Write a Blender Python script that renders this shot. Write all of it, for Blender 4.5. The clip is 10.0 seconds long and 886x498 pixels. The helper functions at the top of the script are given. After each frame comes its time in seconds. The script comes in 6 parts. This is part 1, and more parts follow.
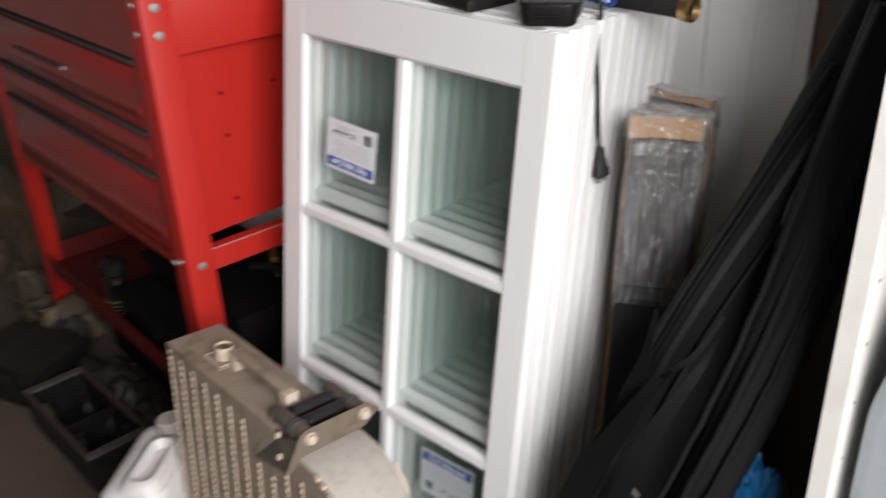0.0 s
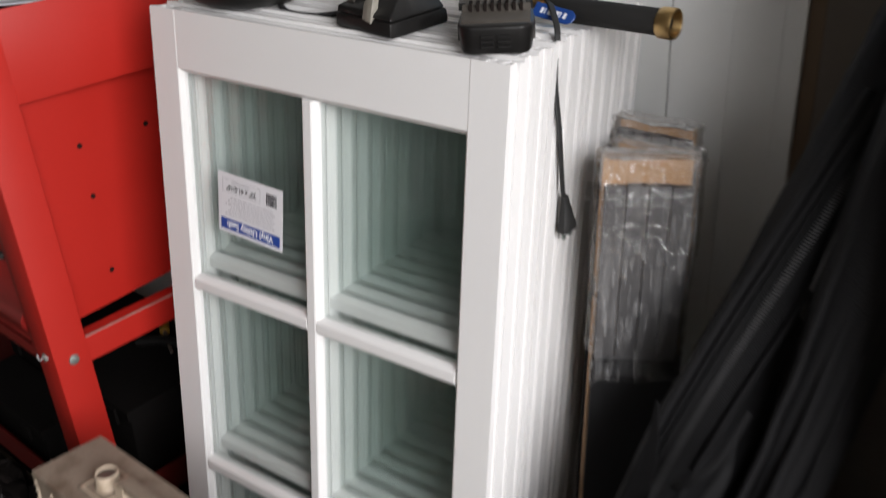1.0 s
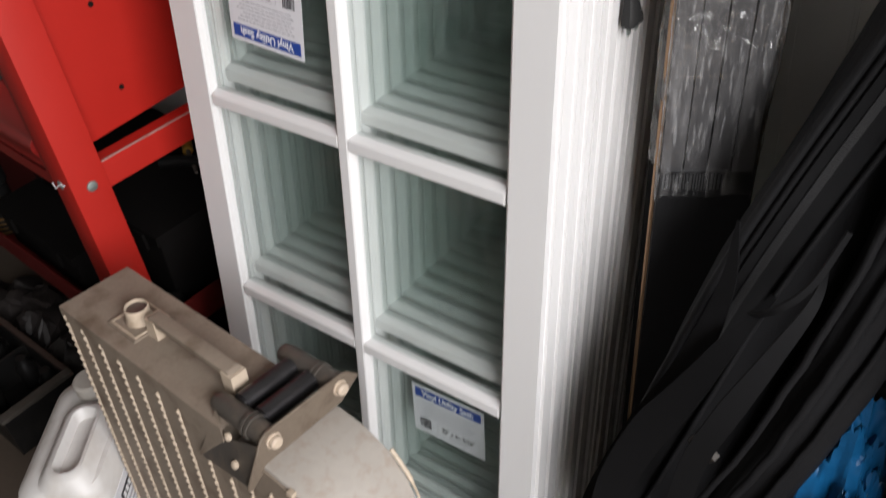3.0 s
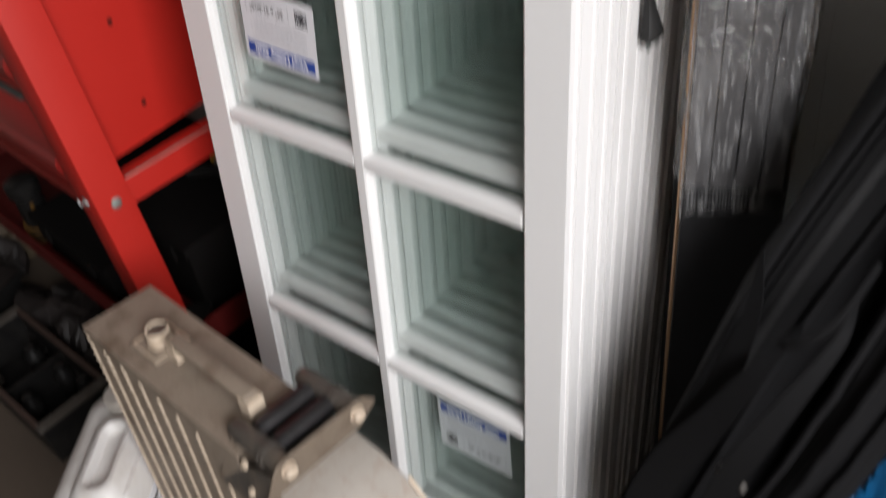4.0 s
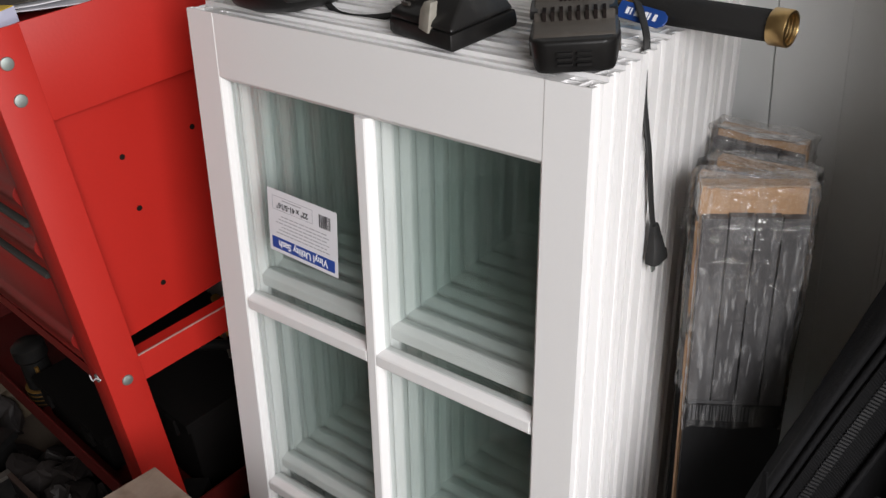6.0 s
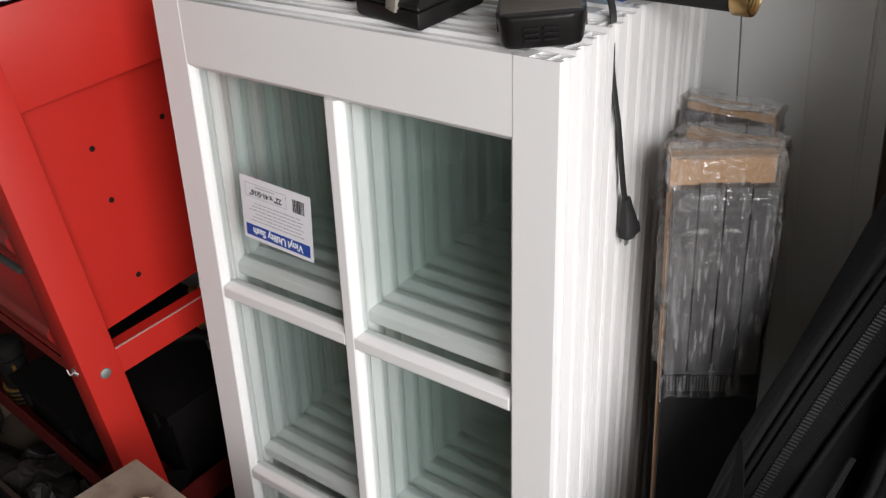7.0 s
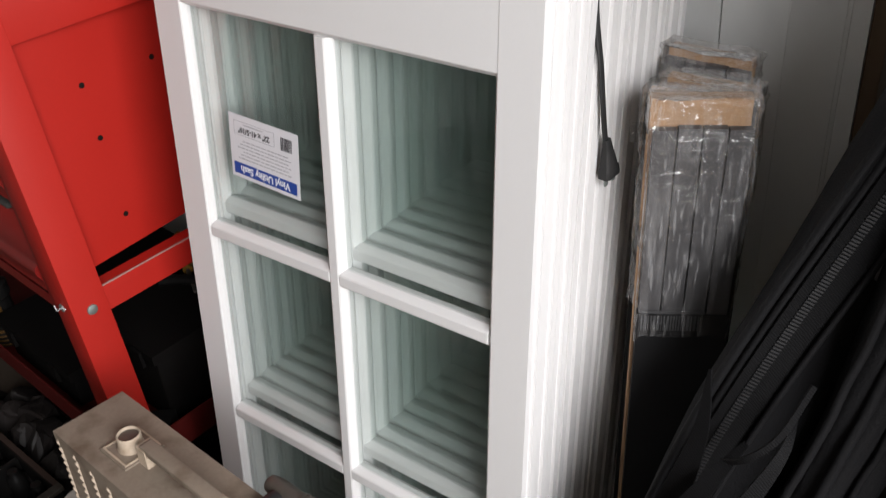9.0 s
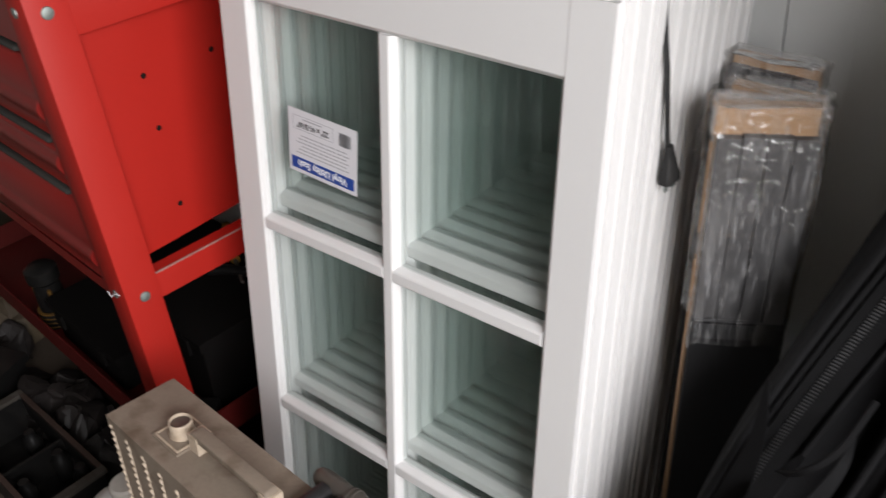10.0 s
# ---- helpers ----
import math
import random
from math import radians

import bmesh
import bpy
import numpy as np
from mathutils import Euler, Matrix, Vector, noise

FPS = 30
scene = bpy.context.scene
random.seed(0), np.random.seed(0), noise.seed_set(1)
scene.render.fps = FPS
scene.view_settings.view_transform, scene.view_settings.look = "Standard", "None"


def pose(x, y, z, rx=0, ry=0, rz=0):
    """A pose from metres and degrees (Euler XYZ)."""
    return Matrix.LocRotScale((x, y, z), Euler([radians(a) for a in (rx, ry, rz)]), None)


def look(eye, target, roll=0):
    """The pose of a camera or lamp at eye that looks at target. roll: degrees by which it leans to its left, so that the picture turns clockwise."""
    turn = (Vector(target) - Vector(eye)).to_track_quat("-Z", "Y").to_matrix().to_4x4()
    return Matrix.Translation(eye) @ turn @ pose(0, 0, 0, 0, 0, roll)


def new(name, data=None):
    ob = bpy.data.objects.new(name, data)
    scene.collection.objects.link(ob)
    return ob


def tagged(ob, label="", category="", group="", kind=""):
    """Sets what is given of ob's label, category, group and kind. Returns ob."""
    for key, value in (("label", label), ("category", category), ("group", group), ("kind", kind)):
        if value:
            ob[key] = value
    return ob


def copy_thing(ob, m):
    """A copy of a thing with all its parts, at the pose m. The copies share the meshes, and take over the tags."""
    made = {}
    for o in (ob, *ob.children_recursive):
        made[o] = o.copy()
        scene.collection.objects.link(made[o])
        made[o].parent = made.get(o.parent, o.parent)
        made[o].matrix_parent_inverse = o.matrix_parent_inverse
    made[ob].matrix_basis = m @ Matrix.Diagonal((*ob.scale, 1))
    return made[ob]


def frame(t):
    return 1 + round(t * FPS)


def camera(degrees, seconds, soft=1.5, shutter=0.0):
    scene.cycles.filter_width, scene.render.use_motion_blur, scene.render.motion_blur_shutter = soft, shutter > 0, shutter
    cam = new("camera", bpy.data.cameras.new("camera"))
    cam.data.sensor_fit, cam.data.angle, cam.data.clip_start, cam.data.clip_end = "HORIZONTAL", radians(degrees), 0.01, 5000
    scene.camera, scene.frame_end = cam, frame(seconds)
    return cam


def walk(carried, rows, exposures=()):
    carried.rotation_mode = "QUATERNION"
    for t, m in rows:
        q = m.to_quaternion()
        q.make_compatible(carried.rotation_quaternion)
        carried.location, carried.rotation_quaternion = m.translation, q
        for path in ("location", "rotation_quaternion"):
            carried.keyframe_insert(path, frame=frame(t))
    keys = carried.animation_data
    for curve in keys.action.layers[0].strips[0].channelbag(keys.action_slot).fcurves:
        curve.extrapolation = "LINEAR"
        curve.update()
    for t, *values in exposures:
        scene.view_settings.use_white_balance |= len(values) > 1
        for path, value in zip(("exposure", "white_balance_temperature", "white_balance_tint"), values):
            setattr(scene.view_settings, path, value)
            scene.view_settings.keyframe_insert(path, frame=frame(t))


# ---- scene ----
# World: z up, floor at z = 0, back wall at y = 0.52. The window sashes lean back by 8.5 degrees.
cam = camera(53.0, 10.0, soft=1.3, shutter=0.6)
LEANING = pose(0, 0, 0.005, -8.5, 0, 0)
PATH = [
    (0, (1.235, -0.951, 1.181), (-0.008, 0.45, 0.481), 3.9),
    (0.5, (1.101, -0.926, 1.188), (0.104, 0.669, 0.509), 5.8),
    (1, (1.016, -0.766, 1.185), (-0.051, 0.774, 0.485), 1.9),
    (1.5, (0.946, -0.586, 1.213), (-0.248, 0.847, 0.492), 0.8),
    (2, (0.943, -0.632, 1.203), (-0.201, 0.789, 0.384), 1.6),
    (2.5, (0.928, -0.686, 1.178), (-0.11, 0.736, 0.231), 1.0),
    (2.7, (0.932, -0.689, 1.163), (-0.084, 0.705, 0.151), 0.3),
    (3.8, (0.949, -0.641, 1.143), (-0.094, 0.583, -0.045), -4.0),
    (4, (0.941, -0.628, 1.171), (-0.137, 0.624, 0.044), -3.7),
    (4.5, (0.923, -0.619, 1.234), (-0.238, 0.739, 0.334), -2.2),
    (5, (0.914, -0.634, 1.243), (-0.278, 0.748, 0.425), -1.8),
    (5.5, (0.922, -0.645, 1.241), (-0.259, 0.745, 0.42), -1.0),
    (7, (0.936, -0.649, 1.23), (-0.18, 0.774, 0.377), -2.0),
    (7.5, (0.944, -0.653, 1.226), (-0.161, 0.775, 0.366), -2.5),
    (8, (0.95, -0.657, 1.229), (-0.145, 0.777, 0.366), -2.7),
    (8.5, (0.955, -0.666, 1.221), (-0.134, 0.767, 0.348), -2.0),
    (9, (0.959, -0.679, 1.208), (-0.112, 0.742, 0.295), -0.2),
    (9.5, (0.961, -0.688, 1.208), (-0.107, 0.723, 0.276), 0.9),
    (10, (0.937, -0.7, 1.212), (-0.184, 0.679, 0.293), 0.8),
]
EXPOSURES = [(0.0, 0.2), (0.5, 0.2), (1.0, 0.04), (1.3, -0.2), (1.6, -0.22), (2.0, 0.17), (2.5, 0.10), (3.8, 0.04), (4.5, 0.0), (5.5, 0.0), (7.0, 0.08), (9.0, 0.10), (10.0, 0.06)]
walk(cam, [(t, LEANING @ look(eye, target, roll)) for t, eye, target, roll in PATH], EXPOSURES)

# ---------------------------------------------------------------- light
world = bpy.data.worlds.new("overcast_sky")
scene.world = world
world.use_nodes = True
wn = world.node_tree
sky = wn.nodes.new("ShaderNodeTexSky")
sky.sky_type = "NISHITA"
sky.sun_disc = False
sky.sun_elevation, sky.sun_rotation = radians(40), radians(120)
wn.links.new(sky.outputs[0], wn.nodes["Background"].inputs[0])
wn.nodes["Background"].inputs[1].default_value = 0.12

lamp = new("door_daylight", bpy.data.lights.new("door_daylight", "AREA"))
lamp.data.shape, lamp.data.size, lamp.data.size_y = "RECTANGLE", 1.9, 1.2
lamp.data.energy, lamp.data.color = 110, (0.992, 0.972, 0.985)
lamp.matrix_world = look((2.76, -1.10, 1.84), (0.3, -0.27, 0.9))
scene.view_settings.exposure = 0.0
scene.cycles.transparent_max_bounces = 48  # light passes the panes of the whole stack


# ---------------------------------------------------------------- materials
def nodes_of(name):
    m = bpy.data.materials.new(name)
    m.use_nodes = True
    return m, m.node_tree, m.node_tree.nodes["Principled BSDF"]


def surface(name, base, rough=0.5, metal=0.0, var=0.12, scale=6.0, fine=90.0, bump=0.08, stain=None, stain_amount=0.3,
            stain_scale=3.0, stretch=(1, 1, 1), spec=0.5, coat=0.0, island=0.0):
    """Colour with a broad and a fine variation, optional stains, uneven gloss and a fine relief."""
    m, tree, bsdf = nodes_of(name)
    link, add = tree.links.new, tree.nodes.new
    coords, fit_ = add("ShaderNodeTexCoord"), add("ShaderNodeMapping")
    fit_.inputs["Scale"].default_value = stretch
    link(coords.outputs["Object"], fit_.inputs["Vector"])

    def noise_at(size, detail):
        n = add("ShaderNodeTexNoise")
        n.inputs["Scale"].default_value, n.inputs["Detail"].default_value = size, detail
        link(fit_.outputs[0], n.inputs["Vector"])
        return n.outputs["Fac"]

    broad, grain = noise_at(scale, 4), noise_at(fine, 3)
    mix = add("ShaderNodeMix")
    mix.data_type = "RGBA"
    mix.inputs[6].default_value = (*[c * (1 - var) for c in base], 1)
    mix.inputs[7].default_value = (*[min(1, c * (1 + var)) for c in base], 1)
    blend = add("ShaderNodeMath")
    blend.operation = "MULTIPLY_ADD"
    blend.inputs[1].default_value = 0.4
    link(grain, blend.inputs[0])
    ease = add("ShaderNodeMath")
    ease.operation = "MULTIPLY"
    ease.inputs[1].default_value = 0.6
    link(broad, ease.inputs[0])
    link(ease.outputs[0], blend.inputs[2])
    link(blend.outputs[0], mix.inputs[0])
    colour = mix.outputs[2]
    if stain:
        ramp = add("ShaderNodeValToRGB")
        ramp.color_ramp.elements[0].position, ramp.color_ramp.elements[1].position = 0.5, 0.72
        link(noise_at(stain_scale, 6), ramp.inputs[0])
        amount = add("ShaderNodeMath")
        amount.operation = "MULTIPLY"
        amount.inputs[1].default_value = stain_amount
        link(ramp.outputs[0], amount.inputs[0])
        second = add("ShaderNodeMix")
        second.data_type = "RGBA"
        second.inputs[7].default_value = (*stain, 1)
        link(colour, second.inputs[6])
        link(amount.outputs[0], second.inputs[0])
        colour = second.outputs[2]
    if island:
        info, hsv = add("ShaderNodeObjectInfo"), add("ShaderNodeHueSaturation")
        span = add("ShaderNodeMapRange")
        span.inputs[3].default_value, span.inputs[4].default_value = 1 - island, 1 + island
        link(info.outputs["Random"], span.inputs[0])
        link(span.outputs[0], hsv.inputs["Value"])
        link(colour, hsv.inputs["Color"])
        colour = hsv.outputs[0]
    link(colour, bsdf.inputs["Base Color"])
    gloss = add("ShaderNodeMapRange")
    gloss.inputs[3].default_value, gloss.inputs[4].default_value = max(0.02, rough - 0.1), min(1, rough + 0.1)
    link(broad, gloss.inputs[0])
    link(gloss.outputs[0], bsdf.inputs["Roughness"])
    relief = add("ShaderNodeBump")
    relief.inputs["Strength"].default_value, relief.inputs["Distance"].default_value = bump, 0.004
    link(grain, relief.inputs["Height"])
    link(relief.outputs[0], bsdf.inputs["Normal"])
    bsdf.inputs["Metallic"].default_value = metal
    bsdf.inputs["Specular IOR Level"].default_value = spec
    bsdf.inputs["Coat Weight"].default_value = coat
    return m


def clear_sheet(name, tint, gloss_rough, reflect=1.0, wrinkle=0.0, wrinkle_scale=30.0, haze=0.0, gather=None, scuff=0.0):
    """See-through sheet: tinted straight transmission, with a mirror sheen driven by Fresnel."""
    m, tree, bsdf = nodes_of(name)
    tree.nodes.remove(bsdf)
    link, add = tree.links.new, tree.nodes.new
    clear, shine, mix, edge = (add("ShaderNodeBsdfTransparent"), add("ShaderNodeBsdfGlossy"), add("ShaderNodeMixShader"), add("ShaderNodeLayerWeight"))
    clear.inputs[0].default_value = (*tint, 1)
    shine.inputs["Roughness"].default_value = gloss_rough
    # sheen by Schlick's rule: 4 % face on, rising to all of it at a glancing view
    power, much = add("ShaderNodeMath"), add("ShaderNodeMath")
    power.operation, power.inputs[1].default_value = "POWER", 5.0
    much.operation, much.inputs[1].default_value, much.inputs[2].default_value = "MULTIPLY_ADD", 0.96 * reflect, 0.04 * reflect
    much.use_clamp = True
    link(edge.outputs["Facing"], power.inputs[0])
    link(power.outputs[0], much.inputs[0])
    link(much.outputs[0], mix.inputs[0])
    base = clear.outputs[0]
    if haze:
        dull, fog = add("ShaderNodeBsdfDiffuse"), add("ShaderNodeMixShader")
        dull.inputs[0].default_value = (0.75, 0.75, 0.75, 1)
        where, shape, smear, level = add("ShaderNodeTexCoord"), add("ShaderNodeMapping"), add("ShaderNodeTexNoise"), add("ShaderNodeMapRange")
        shape.inputs["Scale"].default_value = (1, 1, 0.14)
        smear.inputs["Scale"].default_value, smear.inputs["Detail"].default_value = 95, 5
        level.inputs[1].default_value, level.inputs[2].default_value, level.inputs[3].default_value, level.inputs[4].default_value = 0.46, 0.74, haze * 0.15, haze * 3.4
        link(where.outputs["Object"], shape.inputs[0])
        link(shape.outputs[0], smear.inputs["Vector"])
        link(smear.outputs["Fac"], level.inputs[0])
        much_fog = level.outputs[0]
        if scuff:
            # short slanting rub marks and pinched specks in the film
            for turn, squash, grain, low, high in ((38, 0.10, 190, 0.60, 0.70), (-12, 0.16, 150, 0.63, 0.72), (20, 0.8, 420, 0.66, 0.72)):
                lay, rub, cut, both = add("ShaderNodeMapping"), add("ShaderNodeTexNoise"), add("ShaderNodeMapRange"), add("ShaderNodeMath")
                lay.inputs["Rotation"].default_value = (0, radians(turn), radians(turn))
                lay.inputs["Scale"].default_value = (1, 1, squash)
                rub.inputs["Scale"].default_value, rub.inputs["Detail"].default_value = grain, 1
                cut.inputs[1].default_value, cut.inputs[2].default_value, cut.inputs[3].default_value, cut.inputs[4].default_value = low, high, 0.0, scuff
                link(where.outputs["Object"], lay.inputs[0])
                link(lay.outputs[0], rub.inputs["Vector"])
                link(rub.outputs["Fac"], cut.inputs[0])
                both.operation = "MAXIMUM"
                link(much_fog, both.inputs[0])
                link(cut.outputs[0], both.inputs[1])
                much_fog = both.outputs[0]
        link(much_fog, fog.inputs[0])
        link(clear.outputs[0], fog.inputs[1])
        link(dull.outputs[0], fog.inputs[2])
        base = fog.outputs[0]
    link(base, mix.inputs[1])
    link(shine.outputs[0], mix.inputs[2])
    if wrinkle:
        coords, mapping, n, relief = add("ShaderNodeTexCoord"), add("ShaderNodeMapping"), add("ShaderNodeTexNoise"), add("ShaderNodeBump")
        mapping.inputs["Scale"].default_value = (1, 1, 0.7)
        link(coords.outputs["Object"], mapping.inputs[0])
        link(mapping.outputs[0], n.inputs["Vector"])
        n.inputs["Scale"].default_value, n.inputs["Detail"].default_value, n.inputs["Distortion"].default_value = wrinkle_scale, 3 if scuff else 2, 1.2
        relief.inputs["Strength"].default_value, relief.inputs["Distance"].default_value = wrinkle, 0.011
        link(n.outputs["Fac"], relief.inputs["Height"])
        link(relief.outputs[0], shine.inputs["Normal"])
        if gather:
            # the film is drawn tight low down and crinkled towards its gathered end
            split, climb, broad, patch, uneven = add("ShaderNodeSeparateXYZ"), add("ShaderNodeMapRange"), add("ShaderNodeTexNoise"), add("ShaderNodeMath"), add("ShaderNodeMath")
            link(coords.outputs["Object"], split.inputs[0])
            link(coords.outputs["Object"], broad.inputs["Vector"])
            broad.inputs["Scale"].default_value = 22
            patch.operation, uneven.operation = "MULTIPLY_ADD", "ADD"
            patch.inputs[1].default_value, patch.inputs[2].default_value = 0.5, -0.25
            link(broad.outputs["Fac"], patch.inputs[0])
            link(split.outputs["Z"], uneven.inputs[0])
            link(patch.outputs[0], uneven.inputs[1])
            climb.inputs[1].default_value, climb.inputs[2].default_value = gather
            climb.inputs[3].default_value, climb.inputs[4].default_value = wrinkle * 0.14, wrinkle
            link(uneven.outputs[0], climb.inputs[0])
            link(climb.outputs[0], relief.inputs["Strength"])
    link(mix.outputs[0], tree.nodes["Material Output"].inputs[0])
    return m


def twill(name, high, low):
    """Woven tape: fine slanting ribs with a broken thread, in colour and relief."""
    m, tree, bsdf = nodes_of(name)
    link, add = tree.links.new, tree.nodes.new
    coords, ribs, threads, blend, mix, relief = (add("ShaderNodeTexCoord"), add("ShaderNodeTexWave"), add("ShaderNodeTexWave"), add("ShaderNodeMath"), add("ShaderNodeMix"), add("ShaderNodeBump"))
    for wave, way, size in ((ribs, "DIAGONAL", 150), (threads, "Z", 210)):
        wave.bands_direction = way
        wave.inputs["Scale"].default_value, wave.inputs["Distortion"].default_value, wave.inputs["Detail"].default_value = size, 1.5, 1
        link(coords.outputs["Object"], wave.inputs["Vector"])
    blend.operation = "MULTIPLY"
    link(ribs.outputs["Fac"], blend.inputs[0])
    link(threads.outputs["Fac"], blend.inputs[1])
    mix.data_type = "RGBA"
    mix.inputs[6].default_value, mix.inputs[7].default_value = (*low, 1), (*high, 1)
    link(blend.outputs[0], mix.inputs[0])
    link(mix.outputs[2], bsdf.inputs["Base Color"])
    relief.inputs["Strength"].default_value, relief.inputs["Distance"].default_value = 0.5, 0.001
    link(blend.outputs[0], relief.inputs["Height"])
    link(relief.outputs[0], bsdf.inputs["Normal"])
    bsdf.inputs["Roughness"].default_value, bsdf.inputs["Specular IOR Level"].default_value = 0.7, 0.14
    return m


VINYL = surface("white_vinyl", (0.765, 0.757, 0.75), 0.38, var=0.03, scale=4, fine=300, bump=0.02)
GLASS = clear_sheet("window_glass", (0.945, 0.964, 0.958), 0.0, haze=0.007)
PAPER = surface("label_paper", (0.74, 0.74, 0.77), 0.55, var=0.04, bump=0.02)
PRINTED = surface("printed_magazine_page", (0.055, 0.045, 0.034), 0.6, var=0.5, scale=9, fine=60, bump=0.02, stain=(0.45, 0.41, 0.38), stain_amount=0.8, stain_scale=11)
BLUE_INK = surface("blue_print", (0.018, 0.068, 0.34), 0.45, var=0.08, bump=0.01)
GREY_INK = surface("grey_print", (0.42, 0.42, 0.45), 0.6, var=0.1, bump=0.01)
BLACK_INK = surface("black_print", (0.03, 0.03, 0.035), 0.6, var=0.1, bump=0.01)
WHITE_INK = surface("white_print", (0.85, 0.86, 0.88), 0.5, var=0.02, bump=0.01)
RED = surface("red_powder_coat", (0.42, 0.017, 0.011), 0.5, var=0.12, scale=5, fine=240, bump=0.035, stain=(0.34, 0.015, 0.010), stain_amount=0.3, spec=0.32)
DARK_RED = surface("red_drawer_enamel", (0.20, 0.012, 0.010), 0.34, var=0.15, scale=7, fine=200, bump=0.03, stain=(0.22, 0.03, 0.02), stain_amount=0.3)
# bench red darkened to imitate the shade on the low rails and shelf
SHADED_RED = surface("shaded_dark_red_enamel", (0.085, 0.008, 0.007), 0.5, var=0.25, scale=9, fine=160, bump=0.05, stain=(0.03, 0.012, 0.010), stain_amount=0.5, spec=0.2)
PRIMER = surface("worn_pale_primer", (0.46, 0.30, 0.27), 0.6, var=0.3, scale=30, fine=160, bump=0.05)
# plastic taken almost to black to carry the shade under the bench
TUB = surface("shade_black_plastic", (0.0065, 0.0058, 0.0055), 0.75, var=0.3, fine=160, bump=0.05, spec=0.06)
GRIP = surface("dull_grey_grip", (0.024, 0.022, 0.019), 0.75, var=0.25, scale=20, fine=160, bump=0.06)
STEEL = surface("zinc_steel", (0.36, 0.40, 0.38), 0.6, metal=1.0, var=0.1, bump=0.05)
DARK_STEEL = surface("oiled_steel", (0.13, 0.115, 0.10), 0.48, metal=0.5, var=0.25, fine=140, bump=0.1, stain=(0.24, 0.19, 0.14), stain_amount=0.65, stain_scale=30)
BEIGE = surface("dusty_beige_enamel", (0.262, 0.212, 0.165), 0.62, var=0.28, scale=20, fine=190, bump=0.12, stain=(0.115, 0.075, 0.048), stain_amount=0.7, stain_scale=24, spec=0.3)
CREAM = surface("worn_cream_enamel", (0.55, 0.45, 0.345), 0.5, var=0.18, scale=24, fine=190, bump=0.08, stain=(0.20, 0.135, 0.08), stain_amount=0.65, stain_scale=35, spec=0.3)
WORN_PLATE = surface("grimy_brown_plate", (0.155, 0.122, 0.092), 0.6, var=0.25, scale=24, fine=190, bump=0.12, stain=(0.07, 0.045, 0.03), stain_amount=0.6, stain_scale=40, spec=0.3)
RUSTY = surface("spotted_sheet_metal", (0.40, 0.365, 0.325), 0.34, metal=0.0, var=0.16, scale=9, fine=120, bump=0.05, stain=(0.27, 0.17, 0.10), stain_amount=0.30, stain_scale=70)
FIN = surface("dull_cream_enamel", (0.54, 0.44, 0.34), 0.55, var=0.2, scale=24, fine=190, bump=0.08, stain=(0.17, 0.12, 0.08), stain_amount=0.6, stain_scale=60, spec=0.3)
ROLLER = surface("blackened_steel", (0.055, 0.053, 0.055), 0.34, metal=0.8, var=0.3, scale=30, fine=140, bump=0.06)
JUG = surface("white_polythene", (0.66, 0.64, 0.615), 0.42, var=0.05, scale=8, bump=0.03, stain=(0.40, 0.35, 0.30), stain_amount=0.55, stain_scale=17)
HOLE = surface("dark_hole", (0.012, 0.009, 0.008), 0.8, var=0.1, bump=0.0, spec=0.05)
DUSTY_WHITE = surface("grimy_polythene", (0.42, 0.39, 0.35), 0.6, var=0.2, bump=0.05)
BLACK_PLASTIC = surface("black_plastic", (0.008, 0.0076, 0.0074), 0.42, var=0.25, fine=220, bump=0.06, stain=(0.035, 0.032, 0.028), stain_amount=0.30, stain_scale=18, spec=0.25)
DUSTY_PLASTIC = surface("dusty_grey_plastic", (0.050, 0.043, 0.036), 0.55, var=0.25, fine=220, bump=0.08, stain=(0.12, 0.11, 0.10), stain_amount=0.4, stain_scale=30)
PALE = surface("grimy_pale_plastic", (0.24, 0.225, 0.19), 0.5, var=0.15, fine=200, bump=0.05, stain=(0.1, 0.09, 0.07), stain_amount=0.5, stain_scale=60)
SMOKED = surface("smoky_scuffed_plastic", (0.009, 0.0087, 0.0085), 0.36, var=0.3, fine=240, bump=0.05, stain=(0.045, 0.042, 0.038), stain_amount=0.5, stain_scale=26, spec=0.35)
RUBBER = surface("black_rubber", (0.014, 0.014, 0.014), 0.6, var=0.2, fine=300, bump=0.05)
FOAM = surface("black_foam", (0.010, 0.0095, 0.009), 0.9, var=0.25, fine=500, bump=0.25)
AMBER = surface("amber_brown_plastic", (0.11, 0.055, 0.010), 0.45, var=0.2, bump=0.05)
BRASS = surface("brass", (0.50, 0.34, 0.15), 0.36, metal=1.0, var=0.15, fine=160, bump=0.06, stain=(0.3, 0.2, 0.1), stain_amount=0.4, stain_scale=40)
TAG_BLUE = surface("blue_plastic_tag", (0.012, 0.055, 0.25), 0.35, var=0.1, bump=0.03)
CARTON = surface("brown_fibre_ends", (0.40, 0.245, 0.135), 0.75, var=0.2, scale=30, fine=260, bump=0.2, stain=(0.26, 0.16, 0.09), stain_amount=0.4, stain_scale=20)
SLATE = surface("dark_grey_boards", (0.088, 0.086, 0.088), 0.55, spec=0.25, var=0.2, scale=8, fine=120, bump=0.1, stretch=(1, 1, 0.2), island=0.1)
WRAP = clear_sheet("clear_shrink_wrap", (0.93, 0.93, 0.93), 0.06, reflect=3.2, wrinkle=1.0, wrinkle_scale=85, haze=0.048, gather=(0.79, 0.94), scuff=0.22)
FILM_LUMP = clear_sheet("bunched_shrink_wrap", (0.66, 0.65, 0.63), 0.08, reflect=2.6, wrinkle=1.0, wrinkle_scale=130, haze=0.05)
